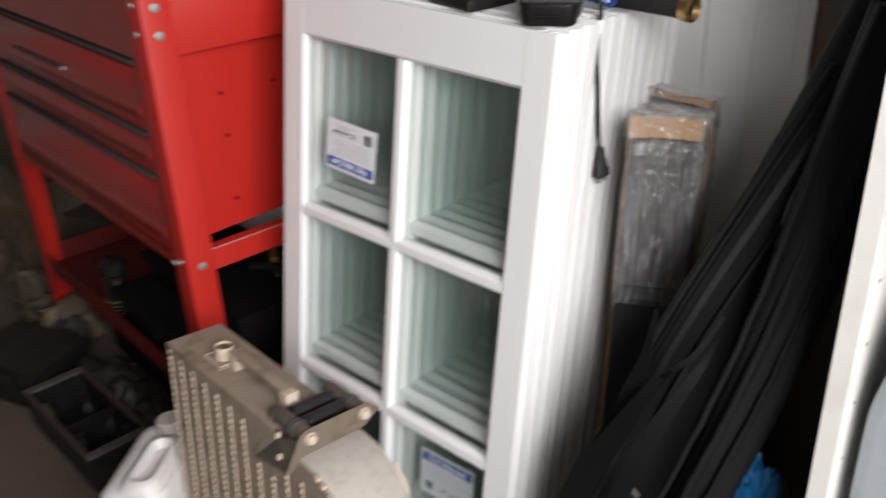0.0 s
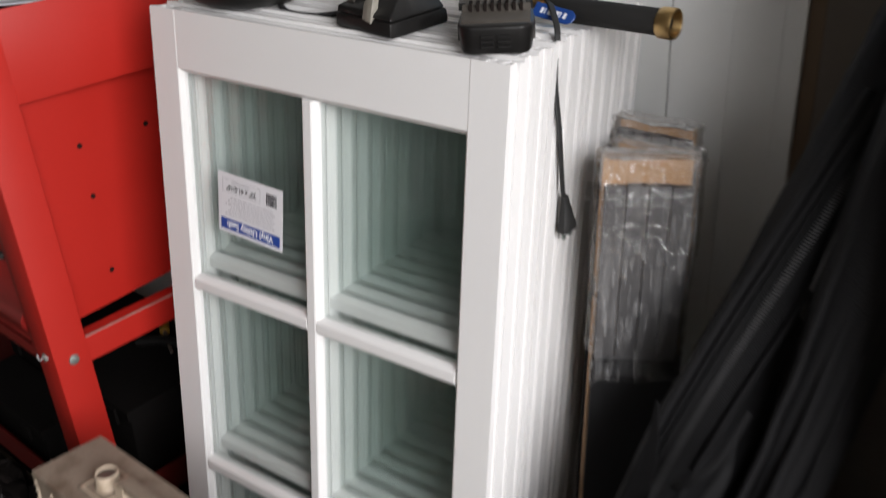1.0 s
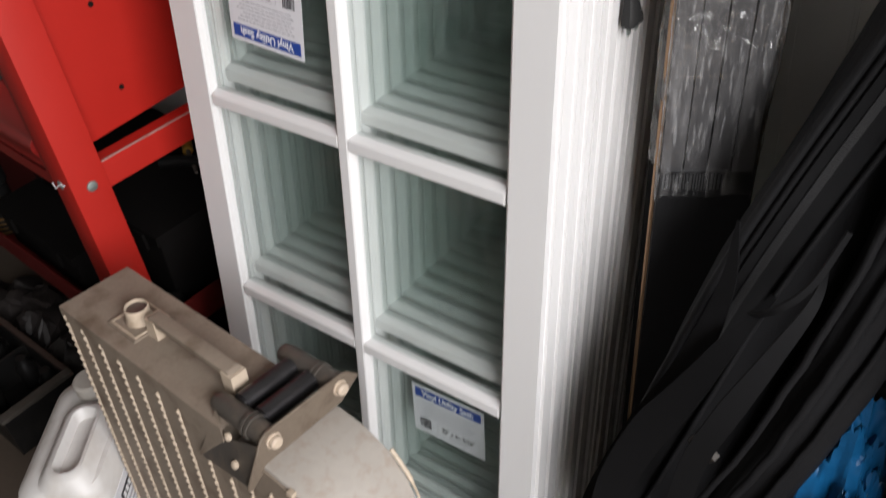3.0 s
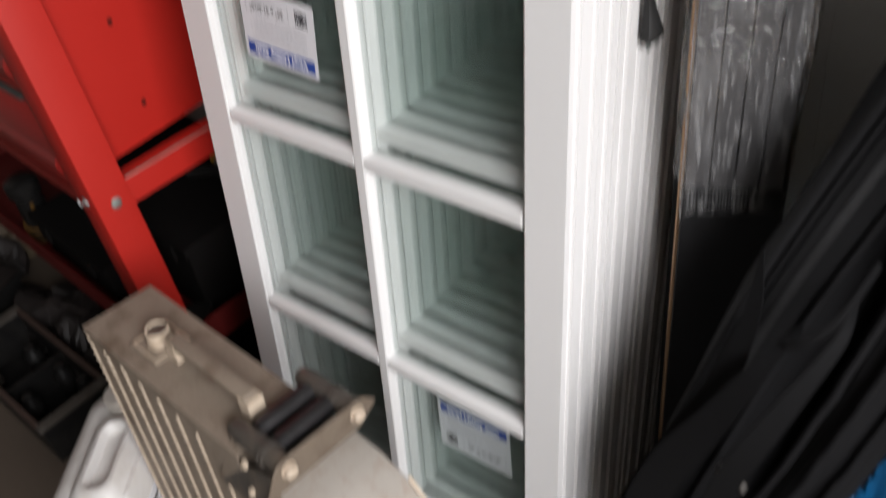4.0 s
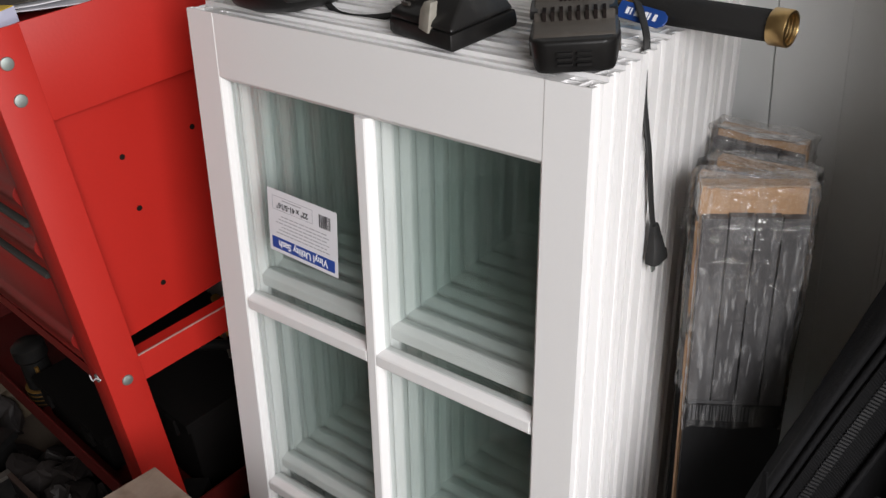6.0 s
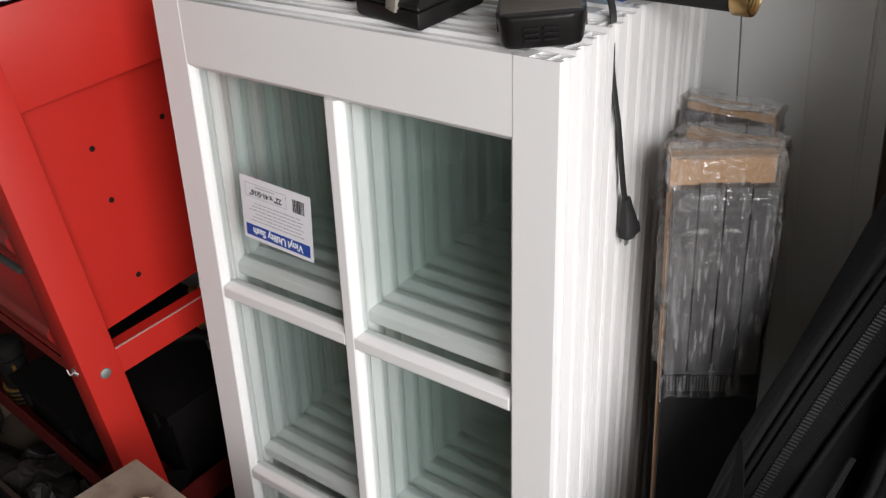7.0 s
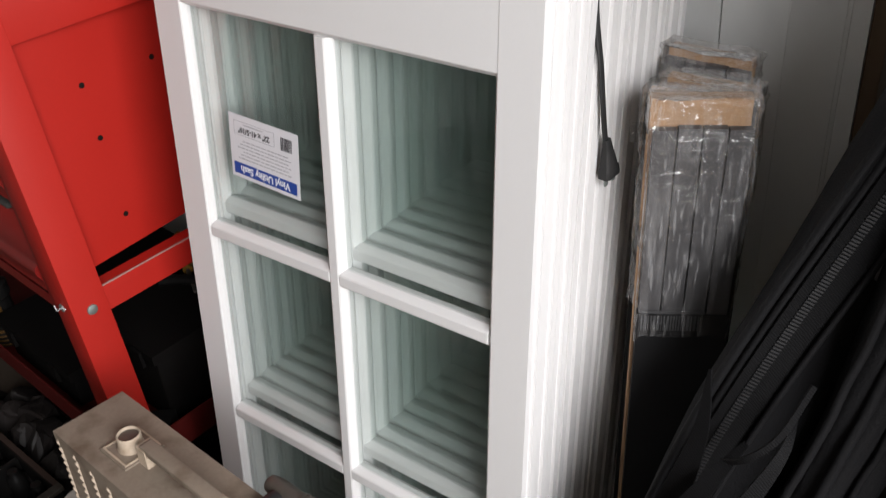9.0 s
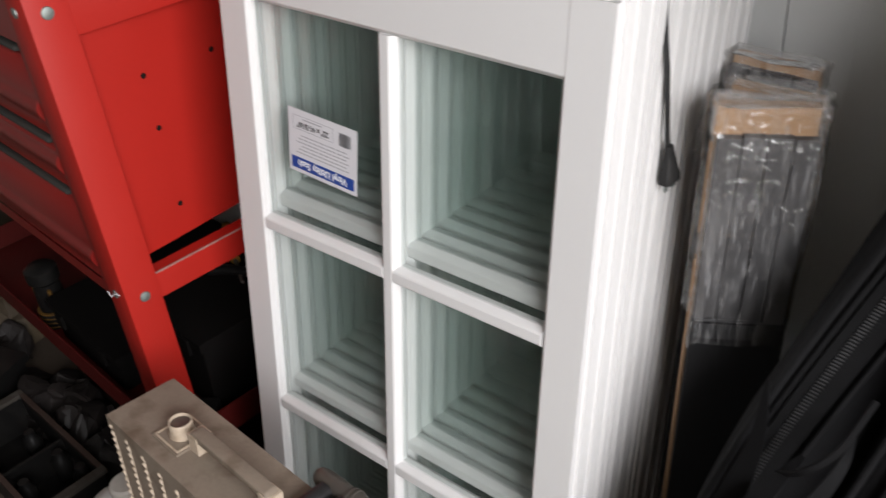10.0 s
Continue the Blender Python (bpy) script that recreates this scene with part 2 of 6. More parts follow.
FILM_PALE = clear_sheet("dusty_bunched_wrap", (0.66, 0.66, 0.66), 0.10, reflect=3.0, wrinkle=1.0, wrinkle_scale=130, haze=0.16)
BAG = surface("black_nylon", (0.0084, 0.0084, 0.0092), 0.7, var=0.3, scale=10, fine=420, bump=0.25, spec=0.14)
BAG_GREY = surface("charcoal_nylon", (0.0086, 0.0086, 0.0094), 0.62, var=0.3, scale=10, fine=420, bump=0.25, spec=0.16)
WEBBING = twill("black_webbing", (0.0086, 0.0086, 0.0094), (0.0036, 0.0036, 0.0040))
STRAP_GREY = surface("pale_grey_strap", (0.16, 0.16, 0.17), 0.6, var=0.2, bump=0.1)
BAR_GREY = surface("dull_grey_print", (0.085, 0.085, 0.088), 0.6, var=0.25, bump=0.05)
ZIP = surface("zip_teeth", (0.0155, 0.0155, 0.0165), 0.6, var=0.2, bump=0.05)
TARP = surface("blue_tarp", (0.004, 0.078, 0.20), 0.38, var=0.25, scale=12, fine=60, bump=0.5)
CONCRETE = surface("dusty_concrete", (0.072, 0.053, 0.038), 0.85, var=0.2, scale=3, fine=70, bump=0.25, stain=(0.032, 0.024, 0.018), stain_amount=0.55, stain_scale=4)
PAINT = surface("off_white_wall_paint", (0.78, 0.785, 0.770), 0.55, var=0.06, scale=2, fine=40, bump=0.06, stain=(0.42, 0.38, 0.32), stain_amount=0.3, stain_scale=2.5)
PLASTER = surface("grey_plasterboard", (0.24, 0.225, 0.205), 0.8, var=0.1, scale=2, fine=60, bump=0.1)
RIM_WOOD = surface("dark_stained_rim", (0.042, 0.024, 0.018), 0.6, var=0.25, scale=8, fine=90, bump=0.12, stretch=(1, 1, 0.3))
BARE_BOARD = surface("bare_brown_board", (0.115, 0.096, 0.078), 0.75, var=0.15, scale=3, fine=70, bump=0.12)
STUD = surface("raw_stud_timber", (0.13, 0.085, 0.05), 0.7, var=0.2, scale=6, fine=80, bump=0.15, stretch=(1, 1, 0.1))
# black for the shaded lower part of the board packs
SHADE_SKIN = surface("lower_shade_black", (0.021, 0.021, 0.022), 0.6, var=0.2, scale=10, fine=160, bump=0.1, stretch=(1, 1, 0.2), spec=0.12)
SHELF_WHITE = surface("white_melamine", (0.76, 0.74, 0.70), 0.4, var=0.05, scale=6, fine=90, bump=0.04, stain=(0.5, 0.45, 0.38), stain_amount=0.3, stain_scale=12)
ORANGE_WOOD = surface("varnished_pine", (0.50, 0.22, 0.07), 0.4, var=0.3, scale=10, fine=70, bump=0.08, stretch=(6, 6, 0.6))
BIN_CLEAR = surface("milky_blue_grey_plastic", (0.40, 0.44, 0.48), 0.3, var=0.1, scale=5, bump=0.03, stain=(0.5, 0.52, 0.54), stain_amount=0.4)
GREY_BIN = surface("grey_plastic_bin", (0.33, 0.36, 0.39), 0.35, var=0.1, bump=0.03)
YELLOW = surface("yellow_plastic", (0.20, 0.105, 0.010), 0.5, var=0.15, bump=0.05)
LILAC = surface("pale_lilac_card", (0.50, 0.51, 0.64), 0.55, var=0.06, bump=0.03)
YELLOW_CARD = surface("yellow_card", (0.60, 0.40, 0.04), 0.6, var=0.1, bump=0.03)
GREEN = surface("dark_green_cover", (0.022, 0.035, 0.020), 0.6, var=0.2, bump=0.1)
BOTTLE_BLUE = surface("bright_blue_plastic", (0.02, 0.33, 0.70), 0.35, var=0.06, bump=0.02)
CHROME = surface("dull_plated_metal", (0.46, 0.44, 0.43), 0.42, metal=0.15, var=0.05, bump=0.02)
CAN_RED = surface("faded_red_plastic", (0.42, 0.06, 0.07), 0.4, var=0.15, bump=0.04)
MIXED = surface("mottled_litter", (0.050, 0.036, 0.022), 0.7, var=0.5, scale=25, fine=120, bump=0.2, stain=(0.13, 0.10, 0.055), stain_amount=0.6, stain_scale=16, island=0.6)
BLACK_RAG = surface("oily_black_cloth", (0.011, 0.0080, 0.0072), 0.6, var=0.4, scale=25, fine=120, bump=0.2, stain=(0.042, 0.029, 0.026), stain_amount=0.4, stain_scale=18, island=0.5)
ROPE = surface("grey_hose", (0.26, 0.25, 0.22), 0.6, var=0.15, bump=0.08)


# ---------------------------------------------------------------- mesh tools
def quad_box(bm, lo, hi, m=None):
    """A box between two corners, turned by m."""
    xs, ys, zs = zip(lo, hi)
    vs = [bm.verts.new((x, y, z)) for z in zs for y in ys for x in xs]
    for f in ((0, 2, 3, 1), (4, 5, 7, 6), (0, 1, 5, 4), (2, 6, 7, 3), (0, 4, 6, 2), (1, 3, 7, 5)):
        bm.faces.new([vs[i] for i in f])
    if m:
        bmesh.ops.transform(bm, matrix=m, verts=vs)
    return vs


def prism(bm, outline, a, b, axis="z"):
    """A polygon of two coordinates drawn out from a to b along the axis."""
    def at(p, h):
        return {"z": (p[0], p[1], h), "y": (p[0], h, p[1]), "x": (h, p[0], p[1])}[axis]
    low, high = [bm.verts.new(at(p, a)) for p in outline], [bm.verts.new(at(p, b)) for p in outline]
    bm.faces.new(low[::-1])
    bm.faces.new(high)
    for i in range(len(low)):
        j = (i + 1) % len(low)
        bm.faces.new((low[i], low[j], high[j], high[i]))
    bmesh.ops.recalc_face_normals(bm, faces=bm.faces[:])
    return low + high


def tube(bm, points, radius, sides=10, cap=True, flat=1.0):
    """A round or flattened tube along points; radius is one number or one for each point."""
    pts = [Vector(p) for p in points]
    radii = radius if isinstance(radius, (list, tuple)) else [radius] * len(pts)
    rings, side = [], None
    for i, p in enumerate(pts):
        ahead = (pts[min(i + 1, len(pts) - 1)] - pts[max(i - 1, 0)]).normalized()
        if side is None:
            side = ahead.orthogonal().normalized() if abs(ahead.z) > 0.9 else ahead.cross(Vector((0, 0, 1))).normalized()
        side = (side - ahead * side.dot(ahead)).normalized()
        up = side.cross(ahead)
        rings.append([bm.verts.new(p + radii[i] * (math.cos(a) * side + flat * math.sin(a) * up))
                      for a in (2 * math.pi * k / sides for k in range(sides))])
    for a, b in zip(rings, rings[1:]):
        for k in range(sides):
            j = (k + 1) % sides
            bm.faces.new((a[k], a[j], b[j], b[k]))
    if cap:
        bm.faces.new(rings[0][::-1])
        bm.faces.new(rings[-1])
    bmesh.ops.recalc_face_normals(bm, faces=bm.faces[:])
    return rings


def smooth_path(points, steps=6):
    """A Catmull-Rom line through points."""
    pts = [Vector(p) for p in points]
    pts = [2 * pts[0] - pts[1]] + pts + [2 * pts[-1] - pts[-2]]
    out = []
    for a, b, c, d in zip(pts, pts[1:], pts[2:], pts[3:]):
        for k in range(steps):
            t = k / steps
            out.append(0.5 * (2 * b + (c - a) * t + (2 * a - 5 * b + 4 * c - d) * t * t + (3 * b - a - 3 * c + d) * t ** 3))
    return out + [pts[-2]]


def lathe(bm, profile, sides=32, m=None):
    """A profile of (radius, height) turned about z."""
    rings = [[bm.verts.new((r * math.cos(2 * math.pi * k / sides), r * math.sin(2 * math.pi * k / sides), z)) for k in range(sides)]
             for r, z in profile]
    for a, b in zip(rings, rings[1:]):
        for k in range(sides):
            j = (k + 1) % sides
            bm.faces.new((a[k], a[j], b[j], b[k]))
    for ring, turn in ((rings[0], -1), (rings[-1], 1)):
        bm.faces.new(ring[::turn])
    if m:
        bmesh.ops.transform(bm, matrix=m, verts=[v for r in rings for v in r])
    bmesh.ops.recalc_face_normals(bm, faces=bm.faces[:])


def soften(bm, width=0.002, segments=2, angle=30):
    edges = [e for e in bm.edges if len(e.link_faces) == 2 and e.calc_face_angle(0) > radians(angle)]
    bmesh.ops.bevel(bm, geom=edges, offset=width, segments=segments, affect="EDGES", profile=0.5, clamp_overlap=True)
    return bm


def part(name, bm, material, parent=None, label="", m=None, smooth=False):
    """Links a bmesh as one mesh object under its parent."""
    mesh = bpy.data.meshes.new(name)
    bm.to_mesh(mesh)
    bm.free()
    mesh.materials.append(material)
    if smooth:
        mesh.shade_smooth()
        mesh.set_sharp_from_angle(angle=radians(38))
    ob = new(name, mesh)
    if parent:
        ob.parent = parent
    if m:
        ob.matrix_basis = m
    if label:
        ob["label"] = label
    return ob


def thing(name, m, label, category, group=""):
    return place(tagged(new(name), label, category, group), m)


def place(ob, m):
    ob.matrix_basis = m
    return ob


def block(name, lo, hi, material, parent=None, label="", m=None, bevel=0.0015, segments=2):
    bm = bmesh.new()
    quad_box(bm, lo, hi)
    if bevel:
        soften(bm, bevel, segments)
    return part(name, bm, material, parent, label, m, smooth=bool(bevel))


def lettering(name, words, size, material, parent, m, bold=0.0, width=None):
    """Words in the built-in font as a thin mesh."""
    curve = bpy.data.curves.new(name, "FONT")
    curve.body, curve.size, curve.extrude, curve.offset = words, size, 0.00012, bold
    curve.align_x, curve.align_y = "CENTER", "CENTER"
    holder = bpy.data.objects.new(name, curve)
    scene.collection.objects.link(holder)
    bpy.context.view_layer.update()
    mesh = bpy.data.meshes.new_from_object(holder.evaluated_get(bpy.context.evaluated_depsgraph_get()))
    bpy.data.objects.remove(holder)
    bpy.data.curves.remove(curve)
    if width:
        span = max(v.co.x for v in mesh.vertices) - min(v.co.x for v in mesh.vertices)
        for v in mesh.vertices:
            v.co.x *= width / span
    mesh.materials.clear()
    mesh.materials.append(material)
    ob = new(name, mesh)
    ob.parent, ob.matrix_basis = parent, m
    return ob


# ---------------------------------------------------------------- the garage itself
WALL_Y, LEFT_X, RIGHT_X, FRONT_Y, HIGH = 0.52, -1.9, 2.8, -3.2, 2.5


def structure(name, lo, hi, material, label, category):
    bm = bmesh.new()
    quad_box(bm, lo, hi)
    return tagged(part(name, bm, material), label, category, kind="structure")


structure("floor", (LEFT_X - 0.12, FRONT_Y - 0.12, -0.12), (RIGHT_X + 3, WALL_Y + 0.12, 0), CONCRETE, "dusty brown-grey concrete garage floor", "floor")
structure("ceiling", (LEFT_X - 0.12, FRONT_Y - 0.12, HIGH), (RIGHT_X + 0.12, WALL_Y + 0.12, HIGH + 0.1), PLASTER, "grey plasterboard garage ceiling", "ceiling")
structure("wall_west", (LEFT_X - 0.12, FRONT_Y, 0), (LEFT_X, WALL_Y, HIGH), PLASTER, "grey plasterboard garage side wall", "wall")
structure("wall_south", (LEFT_X - 0.12, FRONT_Y - 0.12, 0), (RIGHT_X + 0.12, FRONT_Y, HIGH), PLASTER, "grey plasterboard garage end wall", "wall")
DOOR_Y0, DOOR_Y1, DOOR_Z = -2.78, -0.06, 2.45
east = bmesh.new()
quad_box(east, (RIGHT_X, FRONT_Y, 0), (RIGHT_X + 0.12, DOOR_Y0, HIGH))
quad_box(east, (RIGHT_X, DOOR_Y1, 0), (RIGHT_X + 0.12, WALL_Y, HIGH))
quad_box(east, (RIGHT_X, DOOR_Y0, DOOR_Z), (RIGHT_X + 0.12, DOOR_Y1, HIGH))
tagged(part("wall_east", east, PLASTER), "grey plasterboard wall round the open garage door", "wall", kind="structure")
north = structure("wall_north", (LEFT_X - 0.12, WALL_Y, 0), (RIGHT_X + 0.12, WALL_Y + 0.12, HIGH), PAINT, "off-white painted panel wall with upright grooves", "wall")
# upright panels of the back wall, a few millimetres proud, with open joints
edges = [-1.88, -1.36, -0.84, -0.32, 0.20, 0.581, 0.728]
for a, b in zip(edges, edges[1:]):
    block("panel", (a + 0.0012, WALL_Y - 0.006, 0.0), (b - 0.0012, WALL_Y - 0.0005, HIGH - 0.002), PAINT, north, bevel=0.001)
structure("trim", (0.7295, WALL_Y - 0.016, 0), (0.7490, WALL_Y - 0.0005, HIGH - 0.002), PAINT, "off-white edge trim of the wall panels", "trim")
structure("wall_post", (0.7500, WALL_Y - 0.012, 0), (0.7685, WALL_Y - 0.0005, HIGH - 0.002), STUD, "dark brown timber strip on the back wall", "post")
structure("wall_board", (0.7695, WALL_Y - 0.014, 0), (2.79, WALL_Y - 0.0005, HIGH - 0.002), BARE_BOARD, "bare grey-brown wall board", "wall")
for a, b in ((0.640, 0.661), (0.700, 0.722)):
    block("raised_seam", (a, WALL_Y - 0.0078, 0.0), (b, WALL_Y - 0.0062, HIGH - 0.003), PAINT, north, bevel=0.0014)


# ---------------------------------------------------------------- stack of window sashes
SASH_W, SASH_H, SASH_T, SASHES = 0.559, 1.049, 0.029, 11
STILE, RAIL, BAR = 0.047, 0.0745, 0.026
SLOPE = math.tan(radians(8.5))


def hollow_bar(bm, length, face, m):
    """A hollow extruded vinyl bar along z, one connected skin. Its outer side is at x = 0 with two ribs and a groove;
    its glass side has a sloping reveal on both faces."""
    xs = [0.0, 0.0021, 0.0045, 0.0066, 0.0150, 0.0171, face - 0.0141, face - 0.0120, face, face + 0.0065]
    ys = [0.0004, 0.0016, 0.0026, 0.0074, 0.0095, 0.0112, 0.0134, 0.0156, 0.0165, 0.0178, 0.0195, 0.0216, 0.0264, 0.0274, 0.0286]

    def solid(i, j):
        x, y = (xs[i] + xs[i + 1]) / 2, (ys[j] + ys[j + 1]) / 2
        if x > face - 0.012:
            return y < 0.0112 or y > 0.0178 or (x < face and y < 0.0178)
        if y < 0.0026 or y > 0.0264:
            return True
        groove = 0.0095 < y < 0.0195
        if x < 0.0021:
            return not groove
        if x < 0.0066 and (0.0074 < y < 0.0095 or 0.0195 < y < 0.0216):
            return True
        if 0.0045 < x < 0.0066 and groove:
            return True
        return 0.0150 < x < 0.0171 or face - 0.0141 < x < face - 0.0120 or (0.0171 < x < face - 0.0141 and 0.0134 < y < 0.0156)

    made = {}

    def vert(i, j, h):
        if (i, j, h) not in made:
            x, y = xs[i], ys[j]
            if i == len(xs) - 1:
                far = min(y - ys[0], ys[-1] - y)
                x = face + (0.0004 if far < 0.0005 else 0.0022 if far < 0.0025 else 0.0065)
            made[i, j, h] = bm.verts.new(m @ Vector((x, y, length * h)))
        return made[i, j, h]

    full = {(i, j) for i in range(len(xs) - 1) for j in range(len(ys) - 1) if solid(i, j)}
    for i, j in full:
        for h in (0, 1):
            bm.faces.new([vert(a, b, h) for a, b in ((i, j), (i + 1, j), (i + 1, j + 1), (i, j + 1))])
        for (di, dj), (a, b) in (((-1, 0), ((i, j), (i, j + 1))), ((1, 0), ((i + 1, j), (i + 1, j + 1))), ((0, -1), ((i, j), (i + 1, j))), ((0, 1), ((i, j + 1), (i + 1, j + 1)))):
            if (i + di, j + dj) not in full:
                bm.faces.new((vert(*a, 0), vert(*b, 0), vert(*b, 1), vert(*a, 1)))


def glazing_bar(length, m):
    """A bar between the panes with sloping sides, along z."""
    bm = bmesh.new()
    h = BAR / 2
    half = [(-h, 0.0092), (-h + 0.0050, 0.0020), (-h + 0.0070, 0.0008), (h - 0.0070, 0.0008), (h - 0.0050, 0.0020), (h, 0.0092)]
    prism(bm, half + [(x, SASH_T - y) for x, y in half[::-1]], 0, length)
    bmesh.ops.transform(bm, matrix=m, verts=bm.verts[:])
    return bm


def window_sash(label, lift):
    """lift: how much higher the cross bars sit, as the sash stands either way up."""
    root = tagged(new("window_sash"), label, "window sash", "stacked window sashes")
    # stiles run the full height, rails fit between them
    for mirror in (1, -1):
        bm = bmesh.new()
        m = Matrix.Translation((0 if mirror == 1 else SASH_W, 0, 0)) @ Matrix.Diagonal((mirror, 1, 1, 1))
        hollow_bar(bm, SASH_H, STILE, m)
        bmesh.ops.recalc_face_normals(bm, faces=bm.faces[:])
        part("stile", bm, VINYL, root)
    inner = SASH_W - 2 * STILE
    for top in (1, 0):
        bm = bmesh.new()
        # x of the bar becomes the height, z of the bar becomes the width
        turn = Matrix(((0, 0, 1, STILE + 0.0005), (0, 1, 0, 0.0005), (-1 if top else 1, 0, 0, SASH_H if top else 0), (0, 0, 0, 1)))
        hollow_bar(bm, inner - 0.0010, RAIL, turn)
        bmesh.ops.recalc_face_normals(bm, faces=bm.faces[:])
        part("rail", bm, VINYL, root)
    x0, x1, z0, z1 = STILE + 0.006, SASH_W - STILE - 0.006, RAIL + 0.006, SASH_H - RAIL - 0.006
    mid = SASH_W / 2
    rows = [0.979 - 0.303 * k + lift + (0.003 if k == 1 else 0) for k in (1, 2)]
    part("muntin", glazing_bar(z1 - z0, Matrix.Translation((mid, 0, z0))), VINYL, root)
    for z in rows:
        for a, b in ((x0, mid - BAR / 2 + 0.004), (mid + BAR / 2 - 0.004, x1)):
            turn = Matrix(((0, 0, 1, a), (0, 1, 0, 0), (1, 0, 0, z), (0, 0, 0, 1)))
            part("muntin", glazing_bar(b - a, turn), VINYL, root)
    lines = [z0] + rows[::-1] + [z1]
    for a, b in ((x0, mid - BAR / 2), (mid + BAR / 2, x1)):
        for k, (c, d) in enumerate(zip(lines, lines[1:])):
            bm = bmesh.new()
            low, high = c + (BAR / 2 if k else 0) + 0.0003, d - (BAR / 2 if k < 2 else 0) - 0.0003
            quad_box(bm, (a + 0.0003, 0.0122, low), (b - 0.0003, 0.0162, high))
            part("pane", bm, GLASS, root)
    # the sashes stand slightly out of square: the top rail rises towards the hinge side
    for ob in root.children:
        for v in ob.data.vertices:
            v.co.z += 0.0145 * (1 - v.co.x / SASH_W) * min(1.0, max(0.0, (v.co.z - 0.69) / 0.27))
    return root


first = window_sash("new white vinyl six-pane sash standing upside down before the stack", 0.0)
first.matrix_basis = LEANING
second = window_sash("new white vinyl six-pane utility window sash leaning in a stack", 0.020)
jitter = random.Random(4)
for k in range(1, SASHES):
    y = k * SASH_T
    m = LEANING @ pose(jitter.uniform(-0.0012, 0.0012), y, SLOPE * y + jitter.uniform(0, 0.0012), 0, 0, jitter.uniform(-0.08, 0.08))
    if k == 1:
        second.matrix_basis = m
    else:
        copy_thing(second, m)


def sash_label(m, label):
    """A printed paper label, 122 x 84 mm: a blue heading band, a size box, a bar code and lines of small print."""
    root = thing("sash_label", m, label, "label", "labels on the glass")
    wide, high = 0.122, 0.086
    bm = bmesh.new()
    quad_box(bm, (-wide / 2, -0.0003, -high / 2), (wide / 2, 0.0, high / 2))
    part("sheet", bm, PAPER, root)

    def ink(name, x0, x1, z0, z1, material):
        bm = bmesh.new()
        quad_box(bm, (x0, -0.0006, z0), (x1, -0.0004, z1))
        return part(name, bm, material, root)

    ink("heading_band", -0.056, 0.056, 0.022, 0.038, BLUE_INK)
    up = Matrix.Translation((0, -0.0008, 0.0298)) @ pose(0, 0, 0, 90, 0, 0)
    lettering("heading", "Vinyl Utility Sash", 0.0135, WHITE_INK, root, up, bold=0.0003, width=0.088)
    words = random.Random(7)
    for k in range(6):
        x, end = -0.047 + 0.004 * (k % 2), 0.047 - 0.005 * (k % 3)
        while x < end:
            w = words.uniform(0.003, 0.011)
            ink("small_print", x, min(x + w, end), 0.0145 - 0.0048 * k, 0.0159 - 0.0048 * k, GREY_INK)
            x += w + 0.0016
    for x0, x1, z0, z1 in ((-0.020, 0.052, -0.0168, -0.0162), (-0.020, 0.052, -0.0348, -0.0342), (-0.020, -0.0194, -0.0342, -0.0168), (0.0514, 0.052, -0.0342, -0.0168)):
        ink("size_box", x0, x1, z0, z1, GREY_INK)
    lettering("size", '22" x 41-5/16"', 0.0105, BLACK_INK, root, Matrix.Translation((0.016, -0.0008, -0.0235)) @ pose(0, 0, 0, 90, 0, 0), bold=0.0002, width=0.056)
    ink("small_print", 0.0, 0.034, -0.0318, -0.0305, GREY_INK)
    bars = random.Random(2)
    x = -0.050
    while x < -0.030:
        w = bars.choice((0.0007, 0.0012, 0.0018))
        ink("bar_code_line", x, x + w, -0.033, -0.016, BLACK_INK)
        x += w + bars.choice((0.0007, 0.0011))
    return root


# the front label is upside down, as the sash stands on its head; the one behind it is the right way up
sash_label(LEANING @ pose(0.1615, 0.0119, 0.8095) @ pose(0, 0, 0, 0, 183.0, 0), "white and blue printed size label stuck upside down on the glass")
sash_label(LEANING @ pose(0.400, 0.0405, 0.2700) @ pose(0, 0, 0, 0, -2.5, 0), "white and blue printed size label on the second sash")


# ---------------------------------------------------------------- red tool bench with drawers
def bolt(parent, p, axis="x", r=0.0085):
    bm = bmesh.new()
    lathe(bm, [(r, 0), (r, 0.0008), (r * 0.92, 0.0019), (r * 0.6, 0.0027), (r * 0.15, 0.0030)], 16)
    turn = {"x": pose(*p, 0, 90, 0), "-y": pose(*p, 90, 0, 0)}[axis]
    part("bolt_head", bm, STEEL, parent, m=turn, smooth=True)


